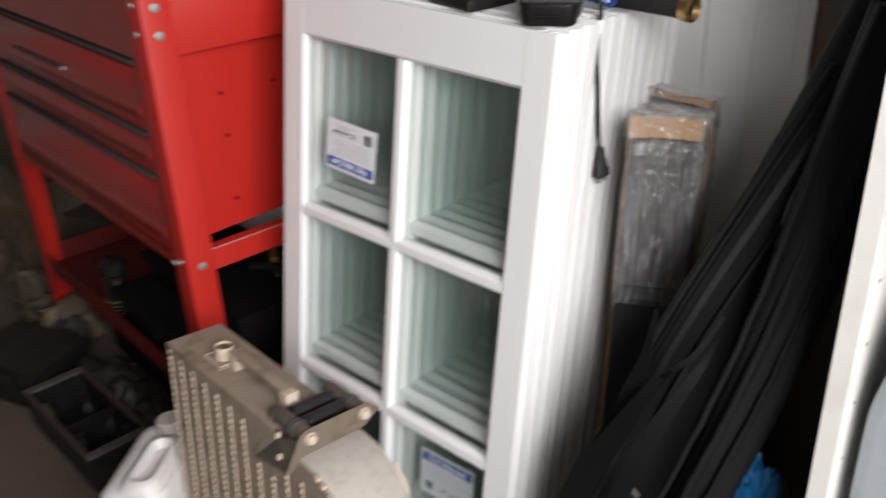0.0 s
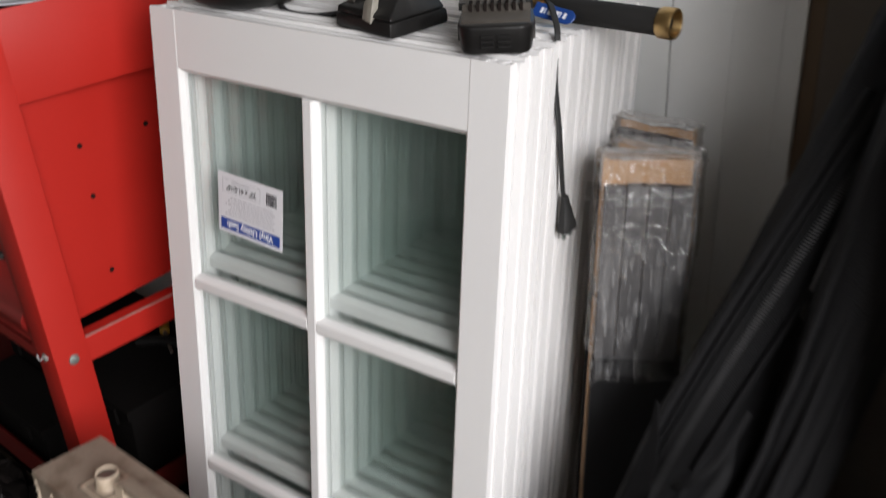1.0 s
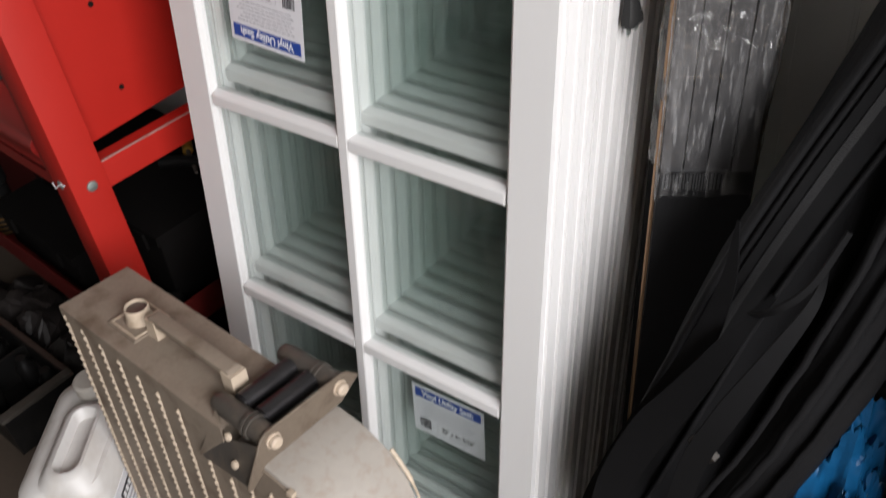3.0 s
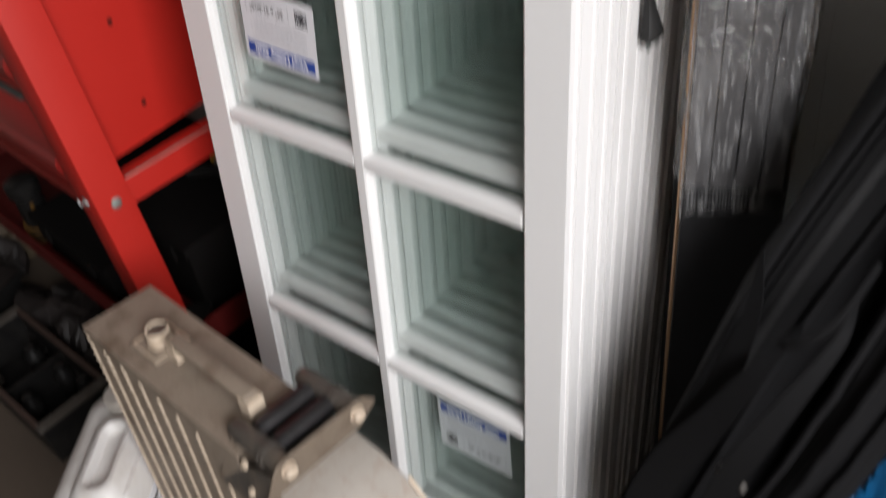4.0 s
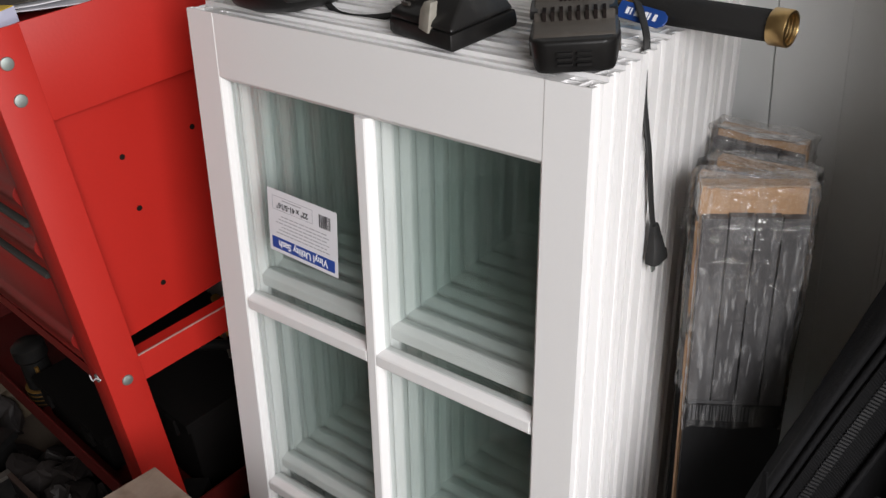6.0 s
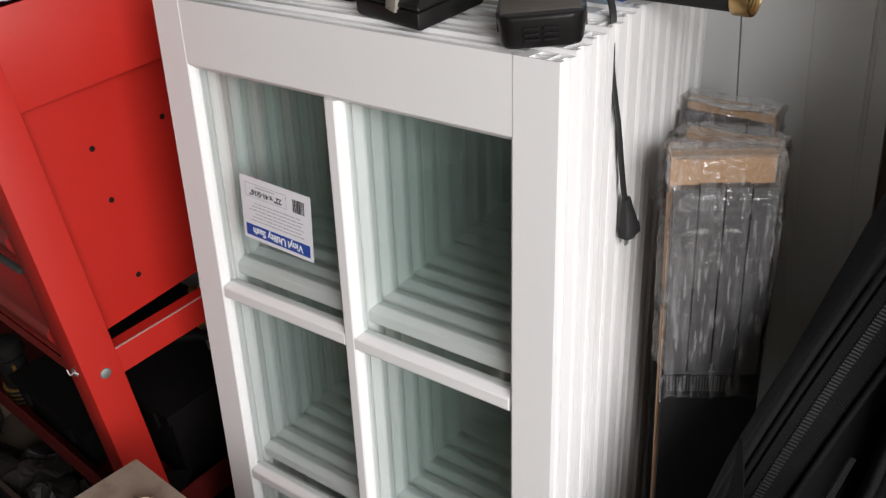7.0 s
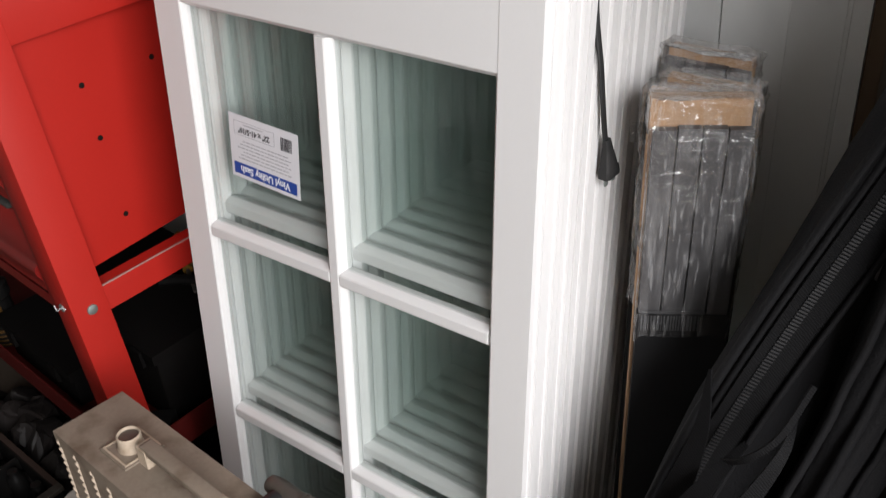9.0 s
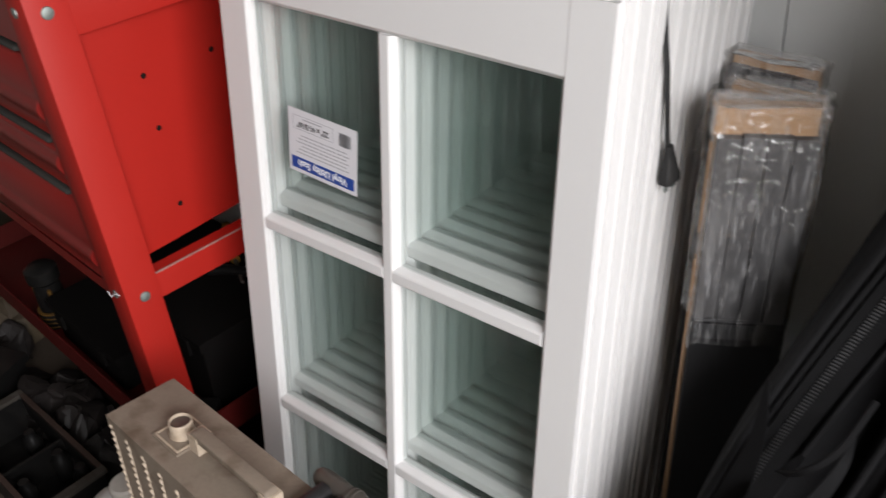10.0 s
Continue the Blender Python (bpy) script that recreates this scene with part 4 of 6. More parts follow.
# ---------------------------------------------------------------- wrapped board packs leaning on the wall
def board_pack(m, label, seed, bunch, tall):
    """Four narrow boards side by side with a fibre backing, in clear shrink wrap; bunch: how far film is gathered over the top."""
    root = thing("board_pack", m, label, "board pack", "wrapped board packs")
    wide, deep = 0.098, 0.025
    rnd = random.Random(seed)
    each = wide / 4
    for k in range(4):
        a = -wide / 2 + each * k
        block("board", (a + 0.0009, 0.0, 0.0), (a + each - 0.0009, 0.0100, tall - (0.029 if seed == 1 else 0.010) + rnd.uniform(-0.0012, 0.0012)), SLATE, root, bevel=0.001, segments=1)
    block("fibre_core", (-wide / 2 - (0.0030 if seed == 1 else -0.001), 0.0105, 0.0), (wide / 2 - 0.003, deep, tall), CARTON, root, "brown fibre core showing at the ends", bevel=0.003)
    # thin black skin over the lower boards, in place of the bag's shade
    bm = bmesh.new()
    quad_box(bm, (-wide / 2 - 0.0004, -0.0012, 0.0), (wide / 2 + 0.0012, 0.0102, 0.664))
    quad_box(bm, (wide / 2 + 0.0001, 0.0103, 0.0), (wide / 2 + 0.0012, deep, 0.664))
    soften(bm, 0.001, 1)
    dark_skin = part("film_sleeve", bm, SHADE_SKIN, root, "black skin that paints the shade on the lower part")
    if seed == 1:
        # a pale bar-code strip printed across the upper edge of the black skin
        x = -wide / 2 + 0.004
        while x < 0.018:
            w = rnd.choice((0.0010, 0.0016, 0.0026))
            block("bar_code_line", (x, -0.0020, 0.642), (x + w, -0.0014, 0.6625 + rnd.uniform(-0.001, 0)), BAR_GREY, dark_skin, bevel=0)
            x += w + rnd.choice((0.0014, 0.0020))
        block("film_tape", (-wide / 2 + 0.001, -0.0010, 0.6650), (0.024, -0.0004, 0.6685), BAR_GREY, root, bevel=0)
    # the film: a loose skin, drawn tight below and gathered over the top
    bm = bmesh.new()
    nx, nz = 64, 190
    grid = []
    for i in range(nz + 1):
        z = 0.640 + (tall - 0.635) * (i / nz) ** 0.87
        row = []
        for k in range(nx):
            a = 2 * math.pi * k / nx
            c, s = math.cos(a), math.sin(a)
            p = 0.22
            x = math.copysign(abs(c) ** p, c) * (wide / 2 + 0.0022)
            y = deep / 2 + math.copysign(abs(s) ** p, s) * (deep / 2 + 0.0022)
            n = noise.noise(Vector((x * 40 + seed, y * 40, z * 26)))
            n2 = noise.noise(Vector((x * 90, y * 90 + seed, z * 70)))
            crease = (1 - abs(noise.noise(Vector((x * 70 + z * 30, y * 60 + seed, z * 45))))) ** 5
            loose = 1 + 1.2 * max(0.0, (z - tall + 0.09) / 0.09)
            flat_face = min(1.0, abs(s) * 2.2)
            bulge = 0.0035 * max(0.0, c) ** 2 * max(0.0, math.sin(math.pi * min(1.0, max(0.0, (z - 0.70) / 0.22))))
            off = (0.0013 * (n + 0.5) + 0.0006 * n2 + 0.0018 * crease * flat_face) * (1 + (loose - 1) * flat_face) + bulge
            row.append(bm.verts.new((x + off * c, y + off * s, z + 0.004 * n2 * (1 if i == nz else 0) + (0.020 * n + 0.012 * n2) * max(0.0, 1 - i / 8))))
        grid.append(row)
    for a, b in zip(grid, grid[1:]):
        for k in range(nx):
            j = (k + 1) % nx
            bm.faces.new((a[k], a[j], b[j], b[k]))
    top = [bm.verts.new((v.co.x * 0.90, deep / 2 + (v.co.y - deep / 2) * 0.8, tall + 0.0035 + 0.0015 * noise.noise(v.co * 60))) for v in grid[-1]]
    for k in range(nx):
        j = (k + 1) % nx
        bm.faces.new((grid[-1][k], grid[-1][j], top[j], top[k]))
    bm.faces.new(top)
    film = part("shrink_wrap", bm, WRAP, root, "crinkled clear shrink wrap", smooth=True)
    film.visible_shadow = False
    if bunch:
        # slack film folded down over the front of the pack, below the brown top
        bm = bmesh.new()
        rows_, nu, nv = [], 60, 16
        for j in range(nv + 1):
            t = j / nv
            row = []
            for i in range(nu + 1):
                u = i / nu
                x = -wide / 2 - 0.012 * (1 - u) ** 3 * bunch + wide * u + 0.002 * u
                low = tall - 0.017 - 0.010 * noise.noise(Vector((u * 3.2, seed, 2)))
                z = low - (0.030 + 0.012 * noise.noise(Vector((u * 4.0, seed, 9)))) * t * bunch - 0.016 * (1 - u) ** 4 * bunch
                fold = (1 - abs(noise.noise(Vector((u * 7 + t * 2.5, t * 2.2, seed))))) ** 3
                small = noise.noise(Vector((u * 26, t * 9, seed + 3)))
                y = -0.0045 - bunch * math.sin(math.pi * min(1, 0.12 + t * 0.88)) * (0.0035 + 0.0055 * fold) - 0.0018 * small
                row.append(bm.verts.new((x, y, z + 0.0025 * small)))
            rows_.append(row)
        for a, b in zip(rows_, rows_[1:]):
            for i in range(nu):
                bm.faces.new((a[i], a[i + 1], b[i + 1], b[i]))
        wad = part("gathered_film", bm, FILM_PALE if bunch > 1 else FILM_LUMP, root, "bunched clear film below the top edge", smooth=True)
        wad.visible_shadow = False
    return root


for (x, y, yaw, tilt, roll, label, seed, bunch, tall) in (
    (0.6680, 0.266, 31, -1.5, 2.2, "dark grey boards with brown fibre core in clear shrink wrap", 1, 0.0, 0.917),
    (0.6430, 0.293, 10, -2.0, 1.6, "brown-topped board pack in dusty crinkled clear wrap", 2, 0.8, 0.902),
    (0.6450, 0.3265, 3, -2.2, 1.0, "brown-topped board pack in dusty crinkled clear wrap", 3, 0.7, 0.904),
    (0.6200, 0.377, -3, -2.5, 0.6, "brown-topped board pack in bunched clear wrap against the wall", 4, 1.2, 0.914),
):
    top = Vector((x, y, tall))
    lean = pose(0, 0, 0, tilt, 0, 0) @ pose(0, 0, 0, 0, roll, 0)
    stand = pose(0, 0, 0, 0, 0, yaw) @ lean
    board_pack(Matrix.Translation(top - stand @ Vector((0, 0, tall)) + Vector((0, 0, 0.003))) @ stand, label, seed, bunch, tall)


# ---------------------------------------------------------------- things on top of the stack
TOP = 1.0445


def battery(m, label, wide=0.080, long=0.112):
    """A slide-on tool battery: rounded foot, waist and a ribbed terminal deck with two rails."""
    root = thing("tool_battery", m, label, "battery")
    bm = bmesh.new()
    w = wide / 2
    foot = [(-w * 0.70, 0.0), (w * 0.70, 0.0), (w * 0.92, 0.008), (w, 0.024), (w * 0.97, long), (-w * 0.97, long), (-w, 0.024), (-w * 0.92, 0.008)]
    prism(bm, foot, 0.0, 0.033)
    for v in bm.verts:
        if v.co.z < 0.01:
            v.co.x *= 0.93
            v.co.y = max(v.co.y, 0.004)
    soften(bm, 0.0045, 3, 25)
    part("case", bm, BLACK_PLASTIC, root, smooth=True)
    bm = bmesh.new()
    prism(bm, [(0.010, 0.031), (0.014, 0.0355), (0.036, 0.040), (0.042, 0.0465), (0.066, 0.0500), (0.072, 0.0560), (long - 0.004, 0.0585), (long, 0.052), (long, 0.031)], -w * 0.90, w * 0.90, "x")
    soften(bm, 0.0022, 2)
    part("terminal_deck", bm, DUSTY_PLASTIC, root, smooth=True)
    for k in range(8):
        x = -w * 0.66 + w * 1.32 * k / 7
        block("contact_slot", (x - 0.0016, 0.0355, 0.0400), (x + 0.0016, 0.0520, 0.0489), HOLE, root, bevel=0.0004)
    for k in range(7):
        x = -w * 0.30 + w * 0.60 * k / 6
        block("pin_slot", (x - 0.0011, 0.0640, 0.0500), (x + 0.0011, 0.0715, 0.0552), HOLE, root, bevel=0)
    for s in (-1, 1):
        block("slide_rail", (s * w * 0.88 - 0.004, 0.044, 0.040), (s * w * 0.88 + 0.003, long - 0.004, 0.048), BLACK_PLASTIC, root, bevel=0.0012)
        block("grip_pad", (s * w * 0.93 - 0.003, 0.030, 0.010), (s * w * 0.93 + 0.0032, 0.070, 0.026), DUSTY_PLASTIC, root, bevel=0.002)
    for s in (-1, 1):
        for k in range(3):
            block("vent_bar", (s * 0.0085 - 0.0065, -0.0012, 0.009 + 0.0055 * k), (s * 0.0085 + 0.0065, 0.004, 0.0115 + 0.0055 * k), BLACK_PLASTIC, root, bevel=0.0006)
    return root


def charger(m):
    """A boxy charger: a low base, a ribbed shoe on one side, a pale latch and a faceted dusty cover on the other."""
    root = thing("battery_charger", m, "dusty black battery charger with a faceted cover and pale latch", "battery charger")
    wide, long = 0.112, 0.098
    half = wide / 2
    bm = bmesh.new()
    prism(bm, [(0.003, 0.0), (0.0, 0.005), (0.0015, 0.021), (long - 0.002, 0.021), (long, 0.005), (long - 0.003, 0.0)], -half, half, "x")
    for v in bm.verts:
        if v.co.x > 0 and v.co.y > 0.05:
            v.co.x -= 0.012
    soften(bm, 0.003, 2, 25)
    part("base", bm, BLACK_PLASTIC, root, smooth=True)
    # upper housing on the shoe side, stepping up to the back
    bm = bmesh.new()
    prism(bm, [(0.0025, 0.0215), (0.005, 0.030), (0.022, 0.0345), (0.030, 0.043), (0.086, 0.049), (long - 0.003, 0.040), (long - 0.002, 0.0215)], -half + 0.001, -0.002, "x")
    soften(bm, 0.0025, 2, 25)
    part("shoe", bm, BLACK_PLASTIC, root, smooth=True)
    for k in range(10):
        y = 0.016 + 0.0080 * k
        z = 0.0300 + 0.0125 * min(1.0, k / 2.5) + 0.0004 * k
        block("cooling_fin", (-half + 0.0060, y, z), (-half + 0.0190, y + 0.0034, z + 0.0070), DUSTY_PLASTIC, root, bevel=0.0006)
    block("shoe_rail", (-half + 0.0015, 0.026, 0.0400), (-half + 0.0052, 0.094, 0.0500), BLACK_PLASTIC, root, bevel=0.0012)
    # faceted cover with sloping front and end
    bm = bmesh.new()
    low = [(-0.0015, 0.003), (half - 0.001, 0.003), (half - 0.014, long - 0.003), (0.0, long - 0.003)]
    mid = [(0.0, 0.004), (half - 0.003, 0.004), (half - 0.016, long - 0.005), (0.0, long - 0.005)]
    high = [(0.006, 0.026), (half - 0.020, 0.034), (half - 0.026, long - 0.014), (0.006, long - 0.014)]
    rings = [[bm.verts.new((x, y, z)) for x, y in ring] for ring, z in ((low, 0.0215), (mid, 0.0270), (high, 0.0500))]
    for p, q in zip(rings, rings[1:]):
        for k in range(4):
            j = (k + 1) % 4
            bm.faces.new((p[k], p[j], q[j], q[k]))
    bm.faces.new(rings[0][::-1])
    bm.faces.new(rings[-1])
    bmesh.ops.recalc_face_normals(bm, faces=bm.faces[:])
    soften(bm, 0.0045, 3, 20)
    part("cover", bm, SMOKED, root, "scuffed smoky cover", smooth=True)
    bm = bmesh.new()
    prism(bm, [(0.0035, 0.020), (0.0035, 0.040), (0.0085, 0.0495), (0.0200, 0.0500), (0.0205, 0.016)], -0.0016, 0.008, "y")
    for v in bm.verts:
        v.co.y += max(0.0, v.co.z - 0.024) * 0.30
    soften(bm, 0.0012, 2)
    part("latch", bm, PALE, root, "worn pale plastic latch", smooth=True)
    return root


charger(pose(0.349, 0.178, TOP + 0.0040, 0, 0, -14) @ Matrix.Diagonal((0.93, 0.97, 0.84, 1)))
battery(pose(0.532, 0.172, TOP, 0, 0, 31) @ Matrix.Diagonal((1.0, 1.0, 0.94, 1)), "dusty black slide-on tool battery with a ribbed deck")


def round_tool(m):
    """The dark rounded head of a cordless tool, lying on its side."""
    root = thing("power_tool", m, "scuffed black rounded cordless tool head", "power tool")
    bm = bmesh.new()
    lathe(bm, [(0.026, 0.0), (0.052, 0.003), (0.070, 0.014), (0.079, 0.030), (0.0795, 0.038), (0.0770, 0.0395), (0.0770, 0.0425), (0.0815, 0.044), (0.082, 0.060), (0.077, 0.082), (0.060, 0.104), (0.030, 0.116), (0.005, 0.118)], 72)
    for v in bm.verts:
        a = math.atan2(v.co.y, v.co.x)
        k = 1 + 0.035 * math.cos(3 * a + 0.6) + 0.018 * math.cos(7 * a)
        v.co.x, v.co.y = v.co.x * k, v.co.y * k
    part("housing", bm, BLACK_PLASTIC, root, smooth=True)
    bm = bmesh.new()
    prism(bm, [(-0.016, 0.020), (-0.020, 0.070), (0.020, 0.070), (0.016, 0.020)], -0.086, -0.06, "y")
    soften(bm, 0.006, 3)
    part("grip_block", bm, RUBBER, root, smooth=True)
    for z in (0.050, 0.066):
        bm = bmesh.new()
        ring = [(k, radians(k)) for k in range(180, 361, 6)]
        reach = 0.0818 if z < 0.06 else 0.0806
        tube(bm, [(reach * w * math.cos(a), reach * w * math.sin(a), z) for k, a in ring for w in (1 + 0.035 * math.cos(3 * a + 0.6) + 0.018 * math.cos(7 * a),)], 0.0018, 8)
        part("moulded_rib", bm, BLACK_PLASTIC, root, smooth=True)
    return root


round_tool(pose(0.119, 0.232, TOP + 0.0095, 0, 0, 50) @ Matrix.Diagonal((1.08, 1.03, 1.03, 1)))


def cable(name, points, r, material, label, category, flat=1.0, steps=7, sides=10):
    bm = bmesh.new()
    tube(bm, smooth_path(points, steps), r, sides, flat=flat)
    return tagged(part(name, bm, material, smooth=True), label, category)


cable("tool_lead", [(0.150, 0.235, TOP + 0.030), (0.172, 0.232, TOP + 0.007), (0.205, 0.222, TOP + 0.004), (0.240, 0.228, TOP + 0.004), (0.280, 0.236, TOP + 0.010), (0.305, 0.240, TOP + 0.012)],
      0.0036, RUBBER, "thin black tool lead looped over the sash tops", "cable")


def power_cord():
    """A flat two-core lead that drops through a groove of the stack and twists to show its broad side."""
    root = thing("charger_lead", pose(0, 0, 0), "flat black mains lead with a moulded two-pin plug hanging down", "lead")
    bm = bmesh.new()
    path = smooth_path([(0.470, 0.336, TOP + 0.024), (0.492, 0.328, TOP + 0.029), (0.514, 0.312, TOP + 0.027), (0.534, 0.289, TOP + 0.017), (0.5500, 0.2680, TOP + 0.004), (0.5535, 0.2600, 1.025),
                        (0.5550, 0.2555, 1.000), (0.5590, 0.2510, 0.975), (0.5640, 0.2480, 0.945), (0.5665, 0.2475, 0.910), (0.5670, 0.2500, 0.880), (0.5680, 0.2520, 0.858)], 6)
    rings = []
    for i, p in enumerate(path):
        ahead = (path[min(i + 1, len(path) - 1)] - path[max(i - 1, 0)]).normalized()
        t = i / (len(path) - 1)
        broad = Vector((0.75, 0.65, 0.0)).lerp(Vector((0.25, 1.0, 0.0)), min(1, t * 1.3))
        broad = (broad - ahead * broad.dot(ahead)).normalized()
        thin = broad.cross(ahead)
        ring = []
        for k in range(16):
            a = 2 * math.pi * k / 16
            waist = 0.00165 - 0.00035 * math.cos(a) ** 6 - 0.0004 * (1 - abs(math.cos(a))) ** 2
            ring.append(bm.verts.new(p + broad * 0.0036 * math.cos(a) + thin * waist * math.copysign(abs(math.sin(a)) ** 0.7, math.sin(a))))
        rings.append(ring)
    for a, c in zip(rings, rings[1:]):
        for k in range(16):
            j = (k + 1) % 16
            bm.faces.new((a[k], a[j], c[j], c[k]))
    bm.faces.new(rings[0][::-1])
    bm.faces.new(rings[-1])
    bmesh.ops.recalc_face_normals(bm, faces=bm.faces[:])
    part("cord", bm, RUBBER, root, smooth=True)
    # wedge-shaped plug, wide across the wall side, with three strain grooves and two flat pins
    hang = pose(0.5690, 0.2525, 0.862, 6, 0, -8)
    bm = bmesh.new()
    stops = [(0.002, 0.0042, 0.0030), (-0.004, 0.0052, 0.0040), (-0.006, 0.0049, 0.0038), (-0.009, 0.0060, 0.0046), (-0.011, 0.0057, 0.0044), (-0.014, 0.0068, 0.0052), (-0.030, 0.0098, 0.0066), (-0.0335, 0.0118, 0.0074), (-0.0425, 0.0122, 0.0076), (-0.0432, 0.0112, 0.0068)]
    rings = [[bm.verts.new((hx * x, hy * y, z)) for x, y in ((1, -0.7), (1, 0.7), (0.7, 1), (-0.7, 1), (-1, 0.7), (-1, -0.7), (-0.7, -1), (0.7, -1))] for z, hy, hx in stops]
    for a, c in zip(rings, rings[1:]):
        for k in range(8):
            j = (k + 1) % 8
            bm.faces.new((a[k], a[j], c[j], c[k]))
    bm.faces.new(rings[0][::-1])
    bm.faces.new(rings[-1])
    bmesh.ops.recalc_face_normals(bm, faces=bm.faces[:])
    plug = part("plug", bm, RUBBER, root, "moulded black two-pin plug", hang, smooth=True)
    for dy in (-0.0064, 0.0064):
        block("pin", (-0.0008, dy - 0.003, -0.0530), (0.0008, dy + 0.003, -0.0430), STEEL, plug, "dull plug pin", bevel=0.0004)
    return root


power_cord()


def hose_nozzle(m):
    """Foam-gripped hose end with a brass collar."""
    root = thing("hose_end", m, "black foam-sleeved hose end with brass threaded collar", "hose")
    bm = bmesh.new()
    tube(bm, [(0.0, 0, 0), (0.003, 0, 0), (0.14, 0, 0.001), (0.143, 0, 0.001)], [0.0125, 0.0142, 0.0142, 0.0128], 28)
    part("foam_sleeve", bm, FOAM, root, smooth=True)
    bm = bmesh.new()
    lathe(bm, [(0.0130, 0.1360), (0.0160, 0.1362), (0.0166, 0.1372), (0.0166, 0.1520), (0.0160, 0.1532), (0.0140, 0.1534), (0.0134, 0.1525), (0.0134, 0.1400)], 32, pose(0, 0, 0.001, 0, 90, 0))
    part("collar", bm, BRASS, root, "tarnished brass threaded collar", smooth=True)
    for k in range(3):
        bm = bmesh.new()
        x = 0.1440 + 0.0028 * k
        tube(bm, [(x, 0, 0.001), (x + 0.0007, 0, 0.001), (x + 0.0014, 0, 0.001)], [0.01338, 0.0126, 0.01338], 28, cap=False)
        part("thread", bm, BRASS, root, smooth=True)
    # black disc inside the collar imitates the shade of an open end
    bm = bmesh.new()
    tube(bm, [(0.1402, 0, 0.001), (0.1408, 0, 0.001)], [0.0132, 0.0130], 24)
    part("bore_shade", bm, RUBBER, root, "dark disc painting the shade inside the bore", smooth=True)
    bm = bmesh.new()
    tube(bm, [(-0.026, 0, 0), (-0.018, 0, 0), (-0.0179, 0, 0), (-0.010, 0, 0), (-0.0099, 0, 0), (0.001, 0, 0)], [0.0075, 0.0075, 0.0105, 0.0105, 0.0085, 0.0085], 16)
    tube(bm, [(-0.014, 0, 0.004), (-0.020, -0.002, 0.018)], [0.0060, 0.0068], 14)
    part("valve", bm, BRASS, root, "small brass valve", smooth=True)
    return root


hose_nozzle(pose(0.5150, 0.318, TOP + 0.0175, 0, 1.5, -4))


def tag(m):
    root = thing("hang_tag", m, "dark blue plastic tag with pale lettering bars", "tag")
    bm = bmesh.new()
    pts = [(-0.027, -0.0085), (0.022, -0.0085), (0.0275, -0.005), (0.029, 0.0), (0.0275, 0.005), (0.022, 0.0085), (-0.027, 0.0085)]
    prism(bm, pts, 0, 0.0016)
    soften(bm, 0.0004, 1)
    part("card", bm, TAG_BLUE, root)
    for k, w in enumerate((0.0036, 0.0016, 0.0046, 0.0038, 0.0040, 0.0016, 0.0038)):
        x = -0.0170 + 0.0052 * k
        block("print_bar", (x, -0.0034, 0.0017), (x + w, 0.0034, 0.0019), WHITE_INK, root, bevel=0)
    return root


tag(pose(0.529, 0.297, TOP + 0.016, 48, 6, -8))


def spray_bottle(m):
    root = thing("blue_bottle", m, "bright blue plastic bottle with a white label", "bottle")
    bm = bmesh.new()
    lathe(bm, [(0.044, 0), (0.050, 0.004), (0.050, 0.15), (0.046, 0.165), (0.030, 0.185), (0.016, 0.195), (0.016, 0.205)], 36)
    part("body", bm, BOTTLE_BLUE, root, smooth=True)
    bm = bmesh.new()
    lathe(bm, [(0.018, 0.203), (0.018, 0.226), (0.012, 0.23)], 24)
    part("cap", bm, JUG, root, smooth=True)
    bm = bmesh.new()
    steps = 14
    low, high = ([bm.verts.new((0.0506 * math.cos(a), 0.0506 * math.sin(a), z)) for a in (radians(-62 + 88 * k / steps) for k in range(steps + 1))] for z in (0.004, 0.14))
    for k in range(steps):
        bm.faces.new((low[k], low[k + 1], high[k + 1], high[k]))
    label = part("label_sheet", bm, PAPER, root, "white label with pale blue print", smooth=True)
    for k, (a, z0) in enumerate(((-52, 0.020), (-52, 0.030), (-50, 0.038))):
        bm = bmesh.new()
        span = 46 - 10 * k
        lo, hi = ([bm.verts.new((0.0510 * math.cos(b), 0.0510 * math.sin(b), z)) for b in (radians(a + span * j / 8) for j in range(9))] for z in (z0, z0 + 0.003))
        for j in range(8):
            bm.faces.new((lo[j], lo[j + 1], hi[j + 1], hi[j]))
        part("label_line", bm, BOTTLE_BLUE, label)
    block("white_mark", (-0.010, -0.0512, 0.026), (0.010, -0.0498, 0.038), WHITE_INK, root, bevel=0, m=pose(0, 0, 0, 0, 0, -22))
    return root


spray_bottle(pose(0.452, 0.452, TOP + 0.0020, 0, 0, 28))


def flashlight(m):
    root = thing("red_torch", m, "faded red torch with a dull plated lens ring", "torch")
    bm = bmesh.new()
    tube(bm, [(0, 0, 0), (0, 0.012, 0), (0, 0.10, 0), (0, 0.14, 0)], [0.027, 0.030, 0.029, 0.020], 28)
    part("barrel", bm, CAN_RED, root, smooth=True)
    bm = bmesh.new()
    tube(bm, [(0, 0.004, 0), (0, -0.006, 0), (0, -0.0061, 0), (0, 0.006, 0)], [0.0285, 0.0275, 0.0175, 0.0165], 28, cap=False)
    part("lens_ring", bm, CHROME, root, "dull plated ring", smooth=True)
    bm = bmesh.new()
    tube(bm, [(0, 0.0005, 0), (0, 0.0035, 0)], 0.0168, 24)
    part("socket", bm, BLACK_PLASTIC, root)
    return root


